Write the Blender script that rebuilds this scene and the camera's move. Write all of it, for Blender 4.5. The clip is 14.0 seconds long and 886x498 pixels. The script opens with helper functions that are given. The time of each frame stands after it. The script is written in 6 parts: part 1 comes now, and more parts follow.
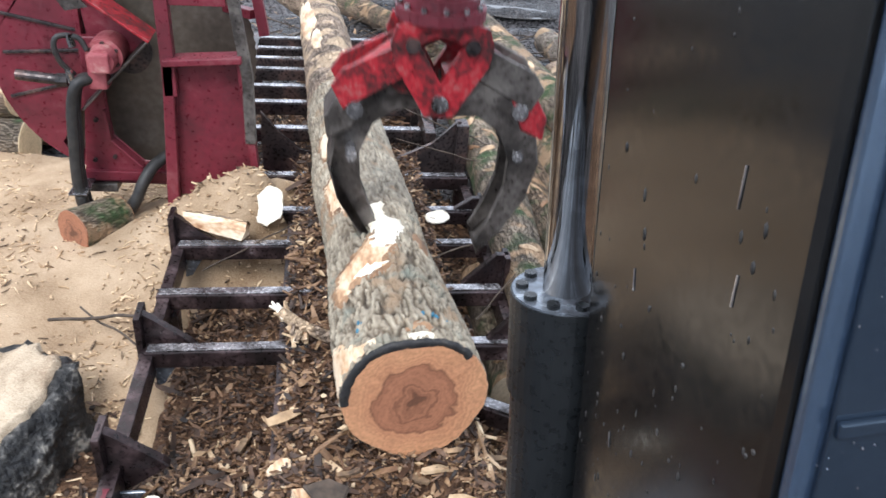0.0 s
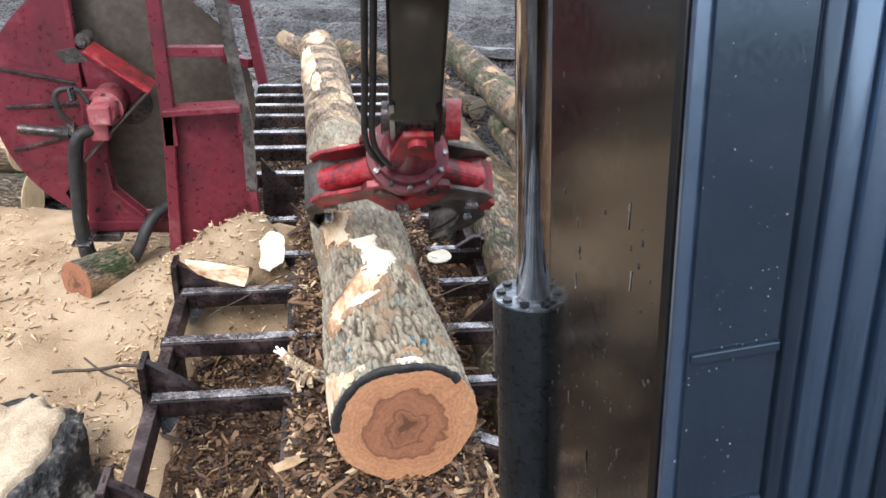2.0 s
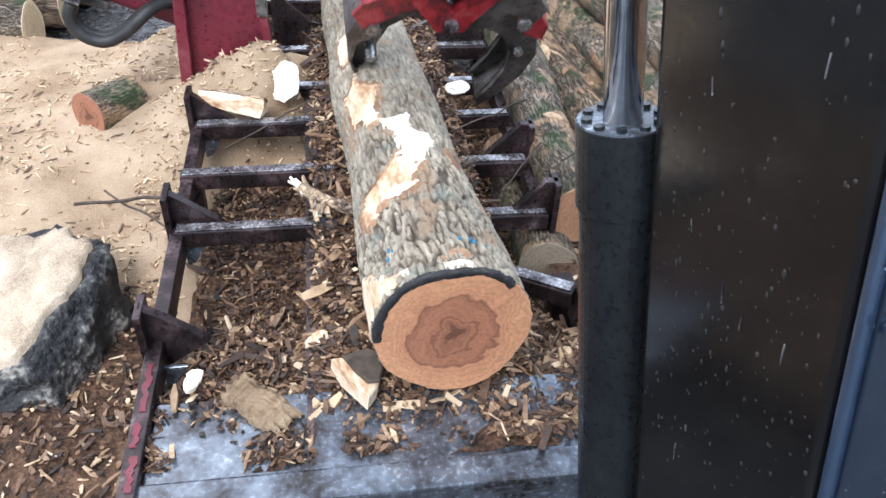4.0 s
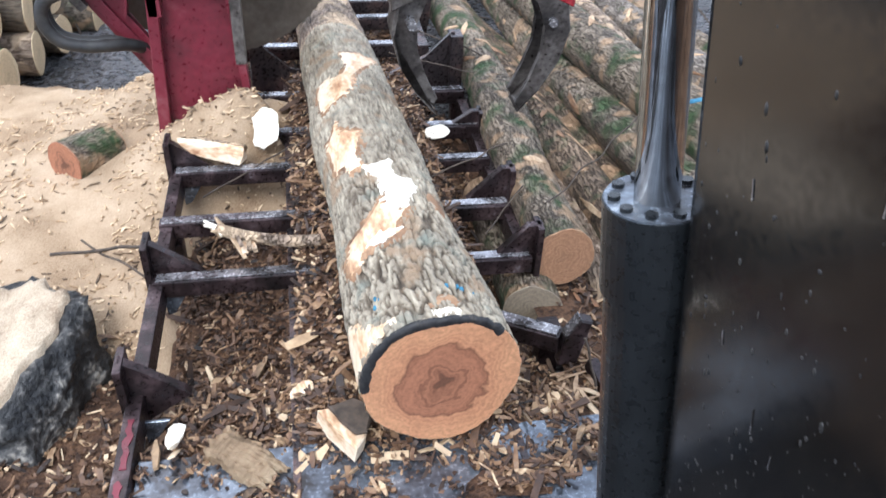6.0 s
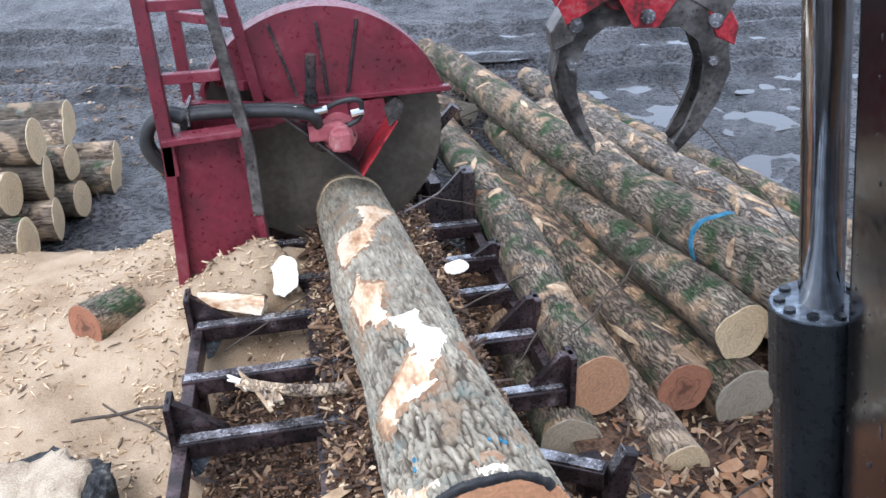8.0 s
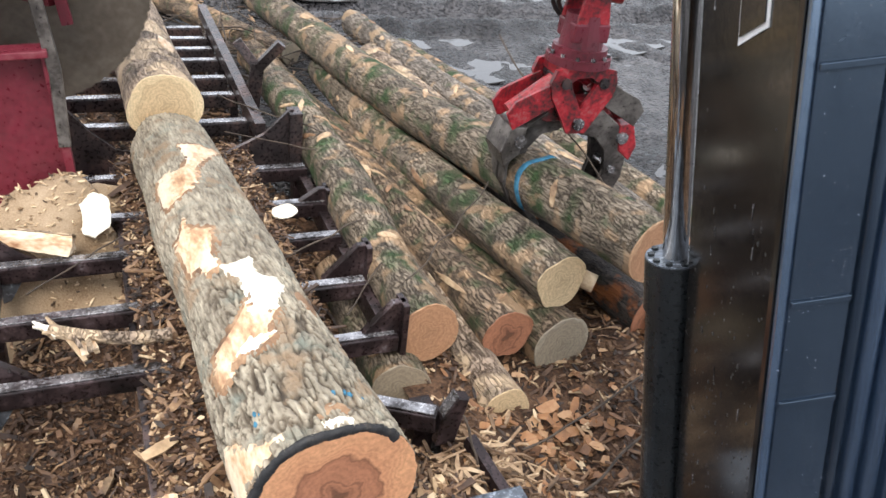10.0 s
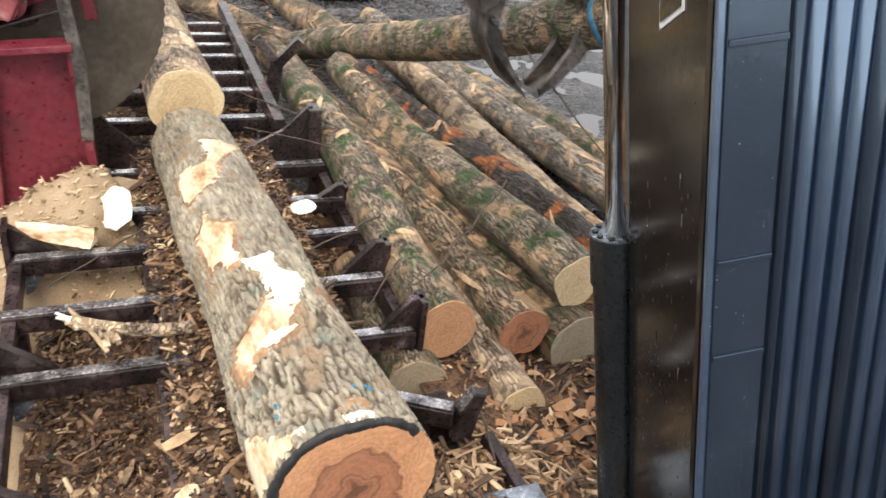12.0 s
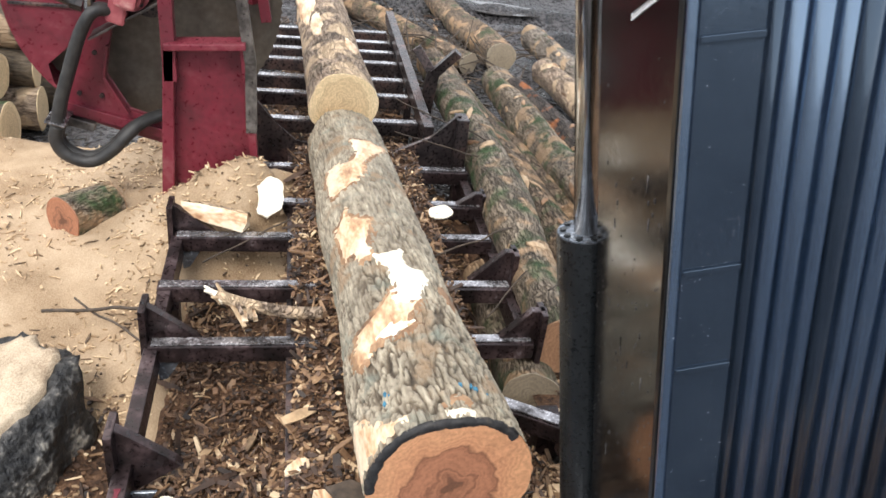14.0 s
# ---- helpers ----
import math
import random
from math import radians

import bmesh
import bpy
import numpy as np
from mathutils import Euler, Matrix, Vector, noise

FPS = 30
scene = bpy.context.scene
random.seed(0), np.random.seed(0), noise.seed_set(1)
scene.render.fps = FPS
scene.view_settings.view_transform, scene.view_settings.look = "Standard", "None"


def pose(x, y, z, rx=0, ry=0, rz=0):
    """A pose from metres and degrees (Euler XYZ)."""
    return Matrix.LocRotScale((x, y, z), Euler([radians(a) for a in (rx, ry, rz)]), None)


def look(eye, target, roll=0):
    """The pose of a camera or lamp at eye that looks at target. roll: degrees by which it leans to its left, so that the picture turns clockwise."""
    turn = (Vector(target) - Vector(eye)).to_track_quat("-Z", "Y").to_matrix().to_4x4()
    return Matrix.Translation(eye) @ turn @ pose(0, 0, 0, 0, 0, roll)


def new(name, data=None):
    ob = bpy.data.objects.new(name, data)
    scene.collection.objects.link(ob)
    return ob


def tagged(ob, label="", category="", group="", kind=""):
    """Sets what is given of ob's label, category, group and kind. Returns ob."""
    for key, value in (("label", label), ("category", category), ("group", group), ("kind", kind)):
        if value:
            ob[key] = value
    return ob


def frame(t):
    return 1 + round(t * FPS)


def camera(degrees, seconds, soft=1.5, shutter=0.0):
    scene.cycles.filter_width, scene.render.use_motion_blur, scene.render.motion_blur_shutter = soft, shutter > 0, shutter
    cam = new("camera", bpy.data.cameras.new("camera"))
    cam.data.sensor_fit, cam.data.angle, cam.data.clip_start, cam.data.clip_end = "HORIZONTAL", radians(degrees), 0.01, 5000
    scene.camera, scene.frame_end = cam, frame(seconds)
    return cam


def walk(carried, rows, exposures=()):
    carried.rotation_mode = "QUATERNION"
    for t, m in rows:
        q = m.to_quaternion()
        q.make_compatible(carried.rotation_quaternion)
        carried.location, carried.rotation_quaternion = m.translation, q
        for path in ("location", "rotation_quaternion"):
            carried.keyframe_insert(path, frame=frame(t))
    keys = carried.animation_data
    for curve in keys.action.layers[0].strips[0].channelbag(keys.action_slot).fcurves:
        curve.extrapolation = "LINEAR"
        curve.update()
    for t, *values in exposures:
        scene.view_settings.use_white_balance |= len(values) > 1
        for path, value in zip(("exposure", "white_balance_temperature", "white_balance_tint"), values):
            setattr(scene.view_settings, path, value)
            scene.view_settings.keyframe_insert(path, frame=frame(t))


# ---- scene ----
cam = camera(57.2, 14.0, shutter=0.5)
PATH = [
    (0, (0.101, 0.07, 1.922), (0.383, 1.777, 0.917), 4.3),
    (0.5, (0.103, 0.073, 1.93), (0.319, 1.797, 0.939), 2.1),
    (1, (0.104, 0.066, 1.931), (0.325, 1.826, 1.009), 0.4),
    (1.5, (0.105, 0.065, 1.921), (0.371, 1.814, 0.988), 1.5),
    (2, (0.103, 0.062, 1.918), (0.38, 1.818, 1.001), 2.2),
    (2.5, (0.104, 0.075, 1.913), (0.384, 1.781, 0.908), 2.8),
    (3, (0.08, 0.086, 1.906), (0.266, 1.785, 0.868), 0.2),
    (3.5, (0.068, 0.074, 1.899), (0.269, 1.638, 0.669), 0.5),
    (3.7, (0.053, 0.077, 1.884), (0.286, 1.618, 0.631), 1.8),
    (5.8, (0.017, 0.116, 1.891), (0.309, 1.691, 0.694), 2.8),
    (6, (0.013, 0.117, 1.89), (0.326, 1.706, 0.717), 2.6),
    (6.5, (0.01, 0.134, 1.896), (0.33, 1.753, 0.766), 0.6),
    (7, (-0.02, 0.17, 1.883), (0.282, 1.838, 0.821), -1.7),
    (7.5, (-0.025, 0.178, 1.884), (0.288, 1.897, 0.912), -1.4),
    (8, (-0.021, 0.183, 1.879), (0.289, 1.942, 0.981), -2.2),
    (8.5, (-0.016, 0.204, 1.864), (0.409, 1.896, 0.885), -2.6),
    (8.7, (-0.034, 0.209, 1.879), (0.492, 1.865, 0.888), -2.2),
    (10.8, (-0.148, 0.25, 1.848), (0.629, 1.802, 0.853), 8.6),
    (11, (-0.155, 0.245, 1.856), (0.617, 1.814, 0.886), 8.1),
    (11.5, (-0.144, 0.253, 1.845), (0.646, 1.805, 0.862), 8.0),
    (12, (-0.15, 0.237, 1.856), (0.573, 1.811, 0.855), 7.3),
    (12.5, (-0.127, 0.21, 1.854), (0.496, 1.797, 0.809), 7.3),
    (13, (-0.118, 0.178, 1.861), (0.373, 1.804, 0.805), 7.6),
    (13.5, (-0.109, 0.159, 1.865), (0.278, 1.821, 0.822), 7.2),
    (14, (-0.094, 0.152, 1.871), (0.284, 1.839, 0.867), 7.0),
]
walk(cam, [(t, look(eye, target, roll)) for t, eye, target, roll in PATH],
     exposures=((0, 0.93, 6350, 10), (1.5, 1.01, 6250, 10), (2.5, 1.01, 6900, 10), (3.5, 1.06, 6000, 10), (6.0, 1.09, 6000, 10), (7.5, 0.93, 5700, 10), (8.7, 0.91, 6000, 10), (10.8, 1.06, 7300, 10), (12.5, 1.03, 7500, 10), (14, 1.01, 7000, 10)))

# ---- light ----
world = bpy.data.worlds.new("overcast")
scene.world = world
world.use_nodes = True
_wn = world.node_tree.nodes
_bg = _wn["Background"]
_sky = _wn.new("ShaderNodeTexSky")
_sky.sky_type = "NISHITA"
_sky.sun_disc = False
_sky.sun_elevation = radians(50)
_sky.sun_rotation = radians(-35)
_sky.air_density, _sky.dust_density, _sky.ozone_density = 1.0, 4.0, 1.0
_mix = _wn.new("ShaderNodeMix")
_mix.data_type = "RGBA"
_mix.inputs[0].default_value = 0.7
_mix.inputs[7].default_value = (8.3, 9.2, 10.6, 1)
world.node_tree.links.new(_sky.outputs[0], _mix.inputs[6])
world.node_tree.links.new(_mix.outputs[2], _bg.inputs[0])
_bg.inputs[1].default_value = 0.115
sun = new("sun", bpy.data.lights.new("sun", "SUN"))
sun.data.energy = 1.5
sun.data.angle = radians(25)
sun.data.color = (1.0, 0.98, 0.96)
sun.matrix_world = look((-3, -4, 9), (0, 3, 0))



# ---- materials ----
def hexa(c):
    return (*c, 1.0)


def surface(name, stops, scale=6.0, stretch=(1, 1, 1), rough=0.7, rough_var=0.15, bump=0.3, bump_dist=0.01, metal=0.0,
            fine=60.0, fine_amount=0.35, island=0.0, coat=0.0, spec=0.5, detail=6.0, obj_random=0.0):
    """Two scales of noise through a colour ramp, with bump and varied roughness."""
    m = bpy.data.materials.new(name)
    m.use_nodes = True
    nt = m.node_tree
    n, l = nt.nodes, nt.links
    b = n["Principled BSDF"]
    tc = n.new("ShaderNodeTexCoord")
    mp = n.new("ShaderNodeMapping")
    mp.inputs["Scale"].default_value = stretch
    l.new(tc.outputs["Object"], mp.inputs["Vector"])
    big = n.new("ShaderNodeTexNoise")
    big.inputs["Scale"].default_value, big.inputs["Detail"].default_value, big.inputs["Roughness"].default_value = scale, detail, 0.6
    l.new(mp.outputs[0], big.inputs["Vector"])
    small = n.new("ShaderNodeTexNoise")
    small.inputs["Scale"].default_value, small.inputs["Detail"].default_value = fine, 4.0
    l.new(mp.outputs[0], small.inputs["Vector"])
    add = n.new("ShaderNodeMath")
    add.operation = "MULTIPLY_ADD"
    add.inputs[1].default_value = fine_amount
    l.new(small.outputs[0], add.inputs[0])
    l.new(big.outputs[0], add.inputs[2])
    val = add.outputs[0]
    off = n.new("ShaderNodeMath")
    off.operation = "SUBTRACT"
    off.inputs[1].default_value = fine_amount * 0.5
    l.new(val, off.inputs[0])
    val = off.outputs[0]
    if island or obj_random:
        if island:
            g = n.new("ShaderNodeNewGeometry")
            src = g.outputs["Random Per Island"]
        else:
            g = n.new("ShaderNodeObjectInfo")
            src = g.outputs["Random"]
        k = n.new("ShaderNodeMath")
        k.operation = "MULTIPLY_ADD"
        k.inputs[1].default_value = island or obj_random
        l.new(src, k.inputs[0])
        l.new(val, k.inputs[2])
        k2 = n.new("ShaderNodeMath")
        k2.operation = "SUBTRACT"
        k2.inputs[1].default_value = (island or obj_random) * 0.5
        l.new(k.outputs[0], k2.inputs[0])
        val = k2.outputs[0]
    ramp = n.new("ShaderNodeValToRGB")
    cr = ramp.color_ramp
    while len(cr.elements) < len(stops):
        cr.elements.new(0.5)
    for e, (p, c) in zip(cr.elements, stops):
        e.position, e.color = p, hexa(c)
    l.new(val, ramp.inputs[0])
    l.new(ramp.outputs[0], b.inputs["Base Color"])
    mr = n.new("ShaderNodeMapRange")
    mr.inputs["From Min"].default_value, mr.inputs["From Max"].default_value = 0.3, 0.7
    mr.inputs["To Min"].default_value, mr.inputs["To Max"].default_value = max(0.02, rough - rough_var), min(1, rough + rough_var)
    l.new(small.outputs[0], mr.inputs[0])
    l.new(mr.outputs[0], b.inputs["Roughness"])
    b.inputs["Metallic"].default_value = metal
    b.inputs["Coat Weight"].default_value = coat
    b.inputs["Specular IOR Level"].default_value = spec
    if bump:
        bm_ = n.new("ShaderNodeBump")
        bm_.inputs["Strength"].default_value, bm_.inputs["Distance"].default_value = bump, bump_dist
        l.new(off.outputs[0], bm_.inputs["Height"])
        l.new(bm_.outputs[0], b.inputs["Normal"])
    return m


def bark(name, dark, mid, light, moss=(0.06, 0.085, 0.03), moss_amount=0.5, ridge=26.0, depth=0.02, tan=(0.42, 0.27, 0.13), tan_at=0.7, carved=False):
    """Bark along local Y, with moss and rubbed tan patches; shade in its fissures is put into the colour. A carved one
    takes its fissures from the mesh.
    """
    m = bpy.data.materials.new(name)
    m.use_nodes = True
    nt = m.node_tree
    n, l = nt.nodes, nt.links
    b = n["Principled BSDF"]
    tc = n.new("ShaderNodeTexCoord")
    info = n.new("ShaderNodeObjectInfo")
    shift = n.new("ShaderNodeVectorMath")
    shift.operation = "ADD"
    l.new(tc.outputs["Object"], shift.inputs[0])
    sc = n.new("ShaderNodeMath")
    sc.operation = "MULTIPLY"
    sc.inputs[1].default_value = 37.0
    l.new(info.outputs["Random"], sc.inputs[0])
    l.new(sc.outputs[0], shift.inputs[1])
    mp = n.new("ShaderNodeMapping")
    mp.inputs["Scale"].default_value = (1, 0.22, 1)
    l.new(shift.outputs[0], mp.inputs["Vector"])
    warp = n.new("ShaderNodeTexNoise")
    warp.inputs["Scale"].default_value = 9.0
    l.new(shift.outputs[0], warp.inputs["Vector"])
    wmix = n.new("ShaderNodeMix")
    wmix.data_type = "VECTOR"
    wmix.inputs[0].default_value = 0.04
    l.new(mp.outputs[0], wmix.inputs[4])
    l.new(warp.outputs["Color"], wmix.inputs[5])
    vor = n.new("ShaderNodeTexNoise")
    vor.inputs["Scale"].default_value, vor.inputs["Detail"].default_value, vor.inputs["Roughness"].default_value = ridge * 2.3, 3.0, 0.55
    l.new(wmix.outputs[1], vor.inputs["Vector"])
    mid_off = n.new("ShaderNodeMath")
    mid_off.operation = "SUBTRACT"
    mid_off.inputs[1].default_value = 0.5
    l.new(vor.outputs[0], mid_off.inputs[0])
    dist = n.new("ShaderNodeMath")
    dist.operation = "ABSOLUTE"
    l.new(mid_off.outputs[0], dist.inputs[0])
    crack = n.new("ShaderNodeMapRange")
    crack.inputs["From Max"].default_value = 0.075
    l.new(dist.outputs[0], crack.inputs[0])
    # darkens the colour in the cracks, as shade there would
    furrow_shade = crack.outputs[0]
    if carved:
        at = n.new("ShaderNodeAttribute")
        at.attribute_name = "furrow_shade"
        furrow_shade = at.outputs["Fac"]
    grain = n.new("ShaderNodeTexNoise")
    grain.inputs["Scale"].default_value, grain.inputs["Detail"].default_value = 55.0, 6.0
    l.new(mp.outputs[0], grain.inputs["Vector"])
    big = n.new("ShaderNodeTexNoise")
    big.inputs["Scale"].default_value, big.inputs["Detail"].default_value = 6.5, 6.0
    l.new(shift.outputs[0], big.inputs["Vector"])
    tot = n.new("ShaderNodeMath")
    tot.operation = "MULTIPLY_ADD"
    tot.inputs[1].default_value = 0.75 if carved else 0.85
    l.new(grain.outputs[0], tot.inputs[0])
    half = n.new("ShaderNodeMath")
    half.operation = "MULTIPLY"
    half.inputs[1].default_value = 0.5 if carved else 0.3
    l.new(furrow_shade, half.inputs[0])
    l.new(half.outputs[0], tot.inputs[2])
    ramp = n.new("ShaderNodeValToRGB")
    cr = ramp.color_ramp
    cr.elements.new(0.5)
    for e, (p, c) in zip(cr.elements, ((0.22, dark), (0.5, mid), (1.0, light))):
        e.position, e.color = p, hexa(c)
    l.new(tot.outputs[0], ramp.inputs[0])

    def patchy(src, col, lo, hi, under):
        f = n.new("ShaderNodeMapRange")
        f.inputs["From Min"].default_value, f.inputs["From Max"].default_value = lo, hi
        l.new(src, f.inputs[0])
        x = n.new("ShaderNodeMix")
        x.data_type = "RGBA"
        l.new(f.outputs[0], x.inputs[0])
        l.new(under, x.inputs[6])
        x.inputs[7].default_value = hexa(col)
        return x.outputs[2]

    wide = n.new("ShaderNodeTexNoise")
    wide.inputs["Scale"].default_value, wide.inputs["Detail"].default_value, wide.inputs["Roughness"].default_value = 4.0, 7.0, 0.7
    l.new(shift.outputs[0], wide.inputs["Vector"])
    wr = n.new("ShaderNodeMapRange")
    wr.inputs["From Min"].default_value, wr.inputs["From Max"].default_value = 0.3, 0.7
    wr.inputs["To Min"].default_value, wr.inputs["To Max"].default_value = (0.55, 1.4) if carved else (0.32, 1.45)
    l.new(wide.outputs[0], wr.inputs[0])
    worn = n.new("ShaderNodeMix")
    worn.data_type, worn.blend_type = "RGBA", "MULTIPLY"
    worn.inputs[0].default_value = 1.0
    l.new(ramp.outputs[0], worn.inputs[6])
    l.new(wr.outputs[0], worn.inputs[7])
    m2 = n.new("ShaderNodeTexNoise")
    m2.inputs["Scale"].default_value, m2.inputs["Detail"].default_value = 7.0, 9.0
    l.new(shift.outputs[0], m2.inputs["Vector"])
    col = patchy(m2.outputs[0], moss, 0.68 - 0.2 * moss_amount, 0.85 - 0.2 * moss_amount, worn.outputs[2])
    col = patchy(big.outputs[0], tan, tan_at - 0.1, tan_at - 0.02, col)
    l.new(col, b.inputs["Base Color"])
    b.inputs["Roughness"].default_value = 0.75
    b.inputs["Specular IOR Level"].default_value = 0.35
    hgt = n.new("ShaderNodeMath")
    hgt.operation = "MULTIPLY_ADD"
    hgt.inputs[1].default_value = 0.35
    l.new(grain.outputs[0], hgt.inputs[0])
    l.new(crack.outputs[0] if not carved else grain.outputs[0], hgt.inputs[2])
    bp = n.new("ShaderNodeBump")
    bp.inputs["Strength"].default_value, bp.inputs["Distance"].default_value = 0.9, depth * 0.9
    l.new(hgt.outputs[0], bp.inputs["Height"])
    l.new(bp.outputs[0], b.inputs["Normal"])
    return m


def end_grain(name, core, mid, rim, freq=60.0, heart=1.0):
    """Growth rings round the local Y axis, a dark heart and a pale rim; the UV-free radius is in object space."""
    m = bpy.data.materials.new(name)
    m.use_nodes = True
    nt = m.node_tree
    n, l = nt.nodes, nt.links
    b = n["Principled BSDF"]
    tc = n.new("ShaderNodeTexCoord")
    mp = n.new("ShaderNodeMapping")
    mp.inputs["Scale"].default_value = (1, 0, 1)
    l.new(tc.outputs["Object"], mp.inputs["Vector"])
    nz = n.new("ShaderNodeTexNoise")
    nz.inputs["Scale"].default_value, nz.inputs["Detail"].default_value = 9.0, 4.0
    l.new(mp.outputs[0], nz.inputs["Vector"])
    mx = n.new("ShaderNodeMix")
    mx.data_type = "VECTOR"
    mx.inputs[0].default_value = 0.16
    l.new(mp.outputs[0], mx.inputs[4])
    l.new(nz.outputs["Color"], mx.inputs[5])
    sub = n.new("ShaderNodeVectorMath")
    sub.operation = "SUBTRACT"
    sub.inputs[1].default_value = (0.08, 0.08, 0.08)
    l.new(mx.outputs[1], sub.inputs[0])
    flat = n.new("ShaderNodeMapping")
    flat.inputs["Scale"].default_value = (1, 0, 1)
    l.new(sub.outputs[0], flat.inputs["Vector"])
    ln = n.new("ShaderNodeVectorMath")
    ln.operation = "LENGTH"
    l.new(flat.outputs[0], ln.inputs[0])
    ramp = n.new("ShaderNodeValToRGB")
    cr = ramp.color_ramp
    for _ in range(9):
        cr.elements.new(0.5)

    def tone(k):
        return tuple(c * (1 + heart * (k - 1)) for c in core)
    for e, (p, c) in zip(cr.elements, ((0.0, tone(0.4)), (0.016, tone(0.55)), (0.024, tone(0.95)), (0.042, tone(1.15)), (0.05, tone(0.75)), (0.058, tone(1.2)), (0.088, tone(1.25)), (0.106, tone(1.1)), (0.113, tone(0.68)), (0.121, mid), (0.2, rim))):
        e.position, e.color = p, hexa(c)
    l.new(ln.outputs["Value"], ramp.inputs[0])
    sn = n.new("ShaderNodeMath")
    sn.operation = "MULTIPLY"
    sn.inputs[1].default_value = freq * 6.0
    l.new(ln.outputs["Value"], sn.inputs[0])
    s2 = n.new("ShaderNodeMath")
    s2.operation = "SINE"
    l.new(sn.outputs[0], s2.inputs[0])
    gr = n.new("ShaderNodeTexNoise")
    gr.inputs["Scale"].default_value, gr.inputs["Detail"].default_value = 120.0, 3.0
    l.new(tc.outputs["Object"], gr.inputs["Vector"])
    k = n.new("ShaderNodeMath")
    k.operation = "MULTIPLY_ADD"
    k.inputs[1].default_value = 0.12
    l.new(s2.outputs[0], k.inputs[0])
    l.new(gr.outputs[0], k.inputs[2])
    f = n.new("ShaderNodeMapRange")
    f.inputs["From Min"].default_value, f.inputs["From Max"].default_value = 0.2, 0.8
    f.inputs["To Min"].default_value, f.inputs["To Max"].default_value = 0.72, 1.1
    l.new(k.outputs[0], f.inputs[0])
    x = n.new("ShaderNodeMix")
    x.data_type, x.blend_type = "RGBA", "MULTIPLY"
    x.inputs[0].default_value = 1.0
    l.new(ramp.outputs[0], x.inputs[6])
    l.new(f.outputs[0], x.inputs[7])
    l.new(x.outputs[2], b.inputs["Base Color"])
    b.inputs["Roughness"].default_value = 0.7
    bp = n.new("ShaderNodeBump")
    bp.inputs["Strength"].default_value, bp.inputs["Distance"].default_value = 0.25, 0.003
    l.new(k.outputs[0], bp.inputs["Height"])
    l.new(bp.outputs[0], b.inputs["Normal"])
    return m


MUD = surface("wet_mud", ((0.3, (0.006, 0.0056, 0.006)), (0.48, (0.026, 0.024, 0.026)), (0.62, (0.075, 0.07, 0.073)), (0.78, (0.17, 0.16, 0.165))), scale=1.4, fine=24, rough=0.33, rough_var=0.32, bump=1.0, bump_dist=0.1, fine_amount=1.0, detail=10.0)
SAWDUST = surface("sawdust", ((0.25, (0.23, 0.15, 0.088)), (0.5, (0.41, 0.295, 0.19)), (0.75, (0.54, 0.41, 0.285))), scale=3.0, fine=160, rough=0.9, rough_var=0.05, bump=0.7, bump_dist=0.012, fine_amount=0.6, spec=0.2)
PALE_DUST = surface("pale_sawdust", ((0.3, (0.3, 0.22, 0.15)), (0.5, (0.5, 0.4, 0.29)), (0.72, (0.64, 0.53, 0.4))), scale=6.0, fine=160, rough=0.9, rough_var=0.05, bump=0.8, bump_dist=0.015, fine_amount=0.6, spec=0.2)
DEBRIS = surface("bark_mulch", ((0.3, (0.016, 0.009, 0.006)), (0.5, (0.085, 0.045, 0.026)), (0.75, (0.22, 0.125, 0.072))), scale=9.0, fine=70, rough=0.85, rough_var=0.1, bump=1.0, bump_dist=0.02, fine_amount=0.6, spec=0.3)
CHIPS = surface("bark_chips", ((0.08, (0.018, 0.011, 0.008)), (0.4, (0.07, 0.037, 0.022)), (0.66, (0.165, 0.09, 0.05)), (0.88, (0.34, 0.21, 0.115)), (1.0, (0.66, 0.5, 0.32))), scale=12, fine=90, stretch=(1, 1, 1), island=0.85, fine_amount=0.25, rough=0.6, bump=0.4, bump_dist=0.004)
DUST_CHIPS = surface("dust_chips", ((0.1, (0.07, 0.045, 0.03)), (0.45, (0.42, 0.28, 0.16)), (0.8, (0.72, 0.55, 0.36))), scale=12, fine=90, island=0.8, fine_amount=0.2, rough=0.85, bump=0.2)
PALE_SPLINTERS = surface("pale_splinters", ((0.1, (0.06, 0.035, 0.02)), (0.45, (0.22, 0.135, 0.078)), (0.75, (0.42, 0.29, 0.18)), (0.95, (0.62, 0.48, 0.32))), scale=14, fine=90, island=0.7, fine_amount=0.3, rough=0.8, bump=0.3)
CHAR = surface("black_oily_bark", ((0.3, (0.006, 0.006, 0.007)), (0.55, (0.022, 0.021, 0.022)), (0.75, (0.07, 0.06, 0.052))), scale=30, fine=140, rough=0.6, rough_var=0.25, bump=0.8, bump_dist=0.006)
LEAVES = surface("oak_leaves", ((0.2, (0.12, 0.055, 0.025)), (0.5, (0.34, 0.16, 0.07)), (0.8, (0.5, 0.3, 0.16))), scale=10, fine=60, island=0.6, fine_amount=0.2, rough=0.6, bump=0.2)
RED = surface("worn_red_paint", ((0.24, (0.045, 0.016, 0.02)), (0.38, (0.1, 0.014, 0.022)), (0.58, (0.165, 0.018, 0.032)), (0.72, (0.22, 0.06, 0.07)), (0.82, (0.2, 0.15, 0.14))), scale=4.0, fine=42, rough=0.42, rough_var=0.2, bump=0.25, bump_dist=0.004, fine_amount=0.28, detail=10.0)
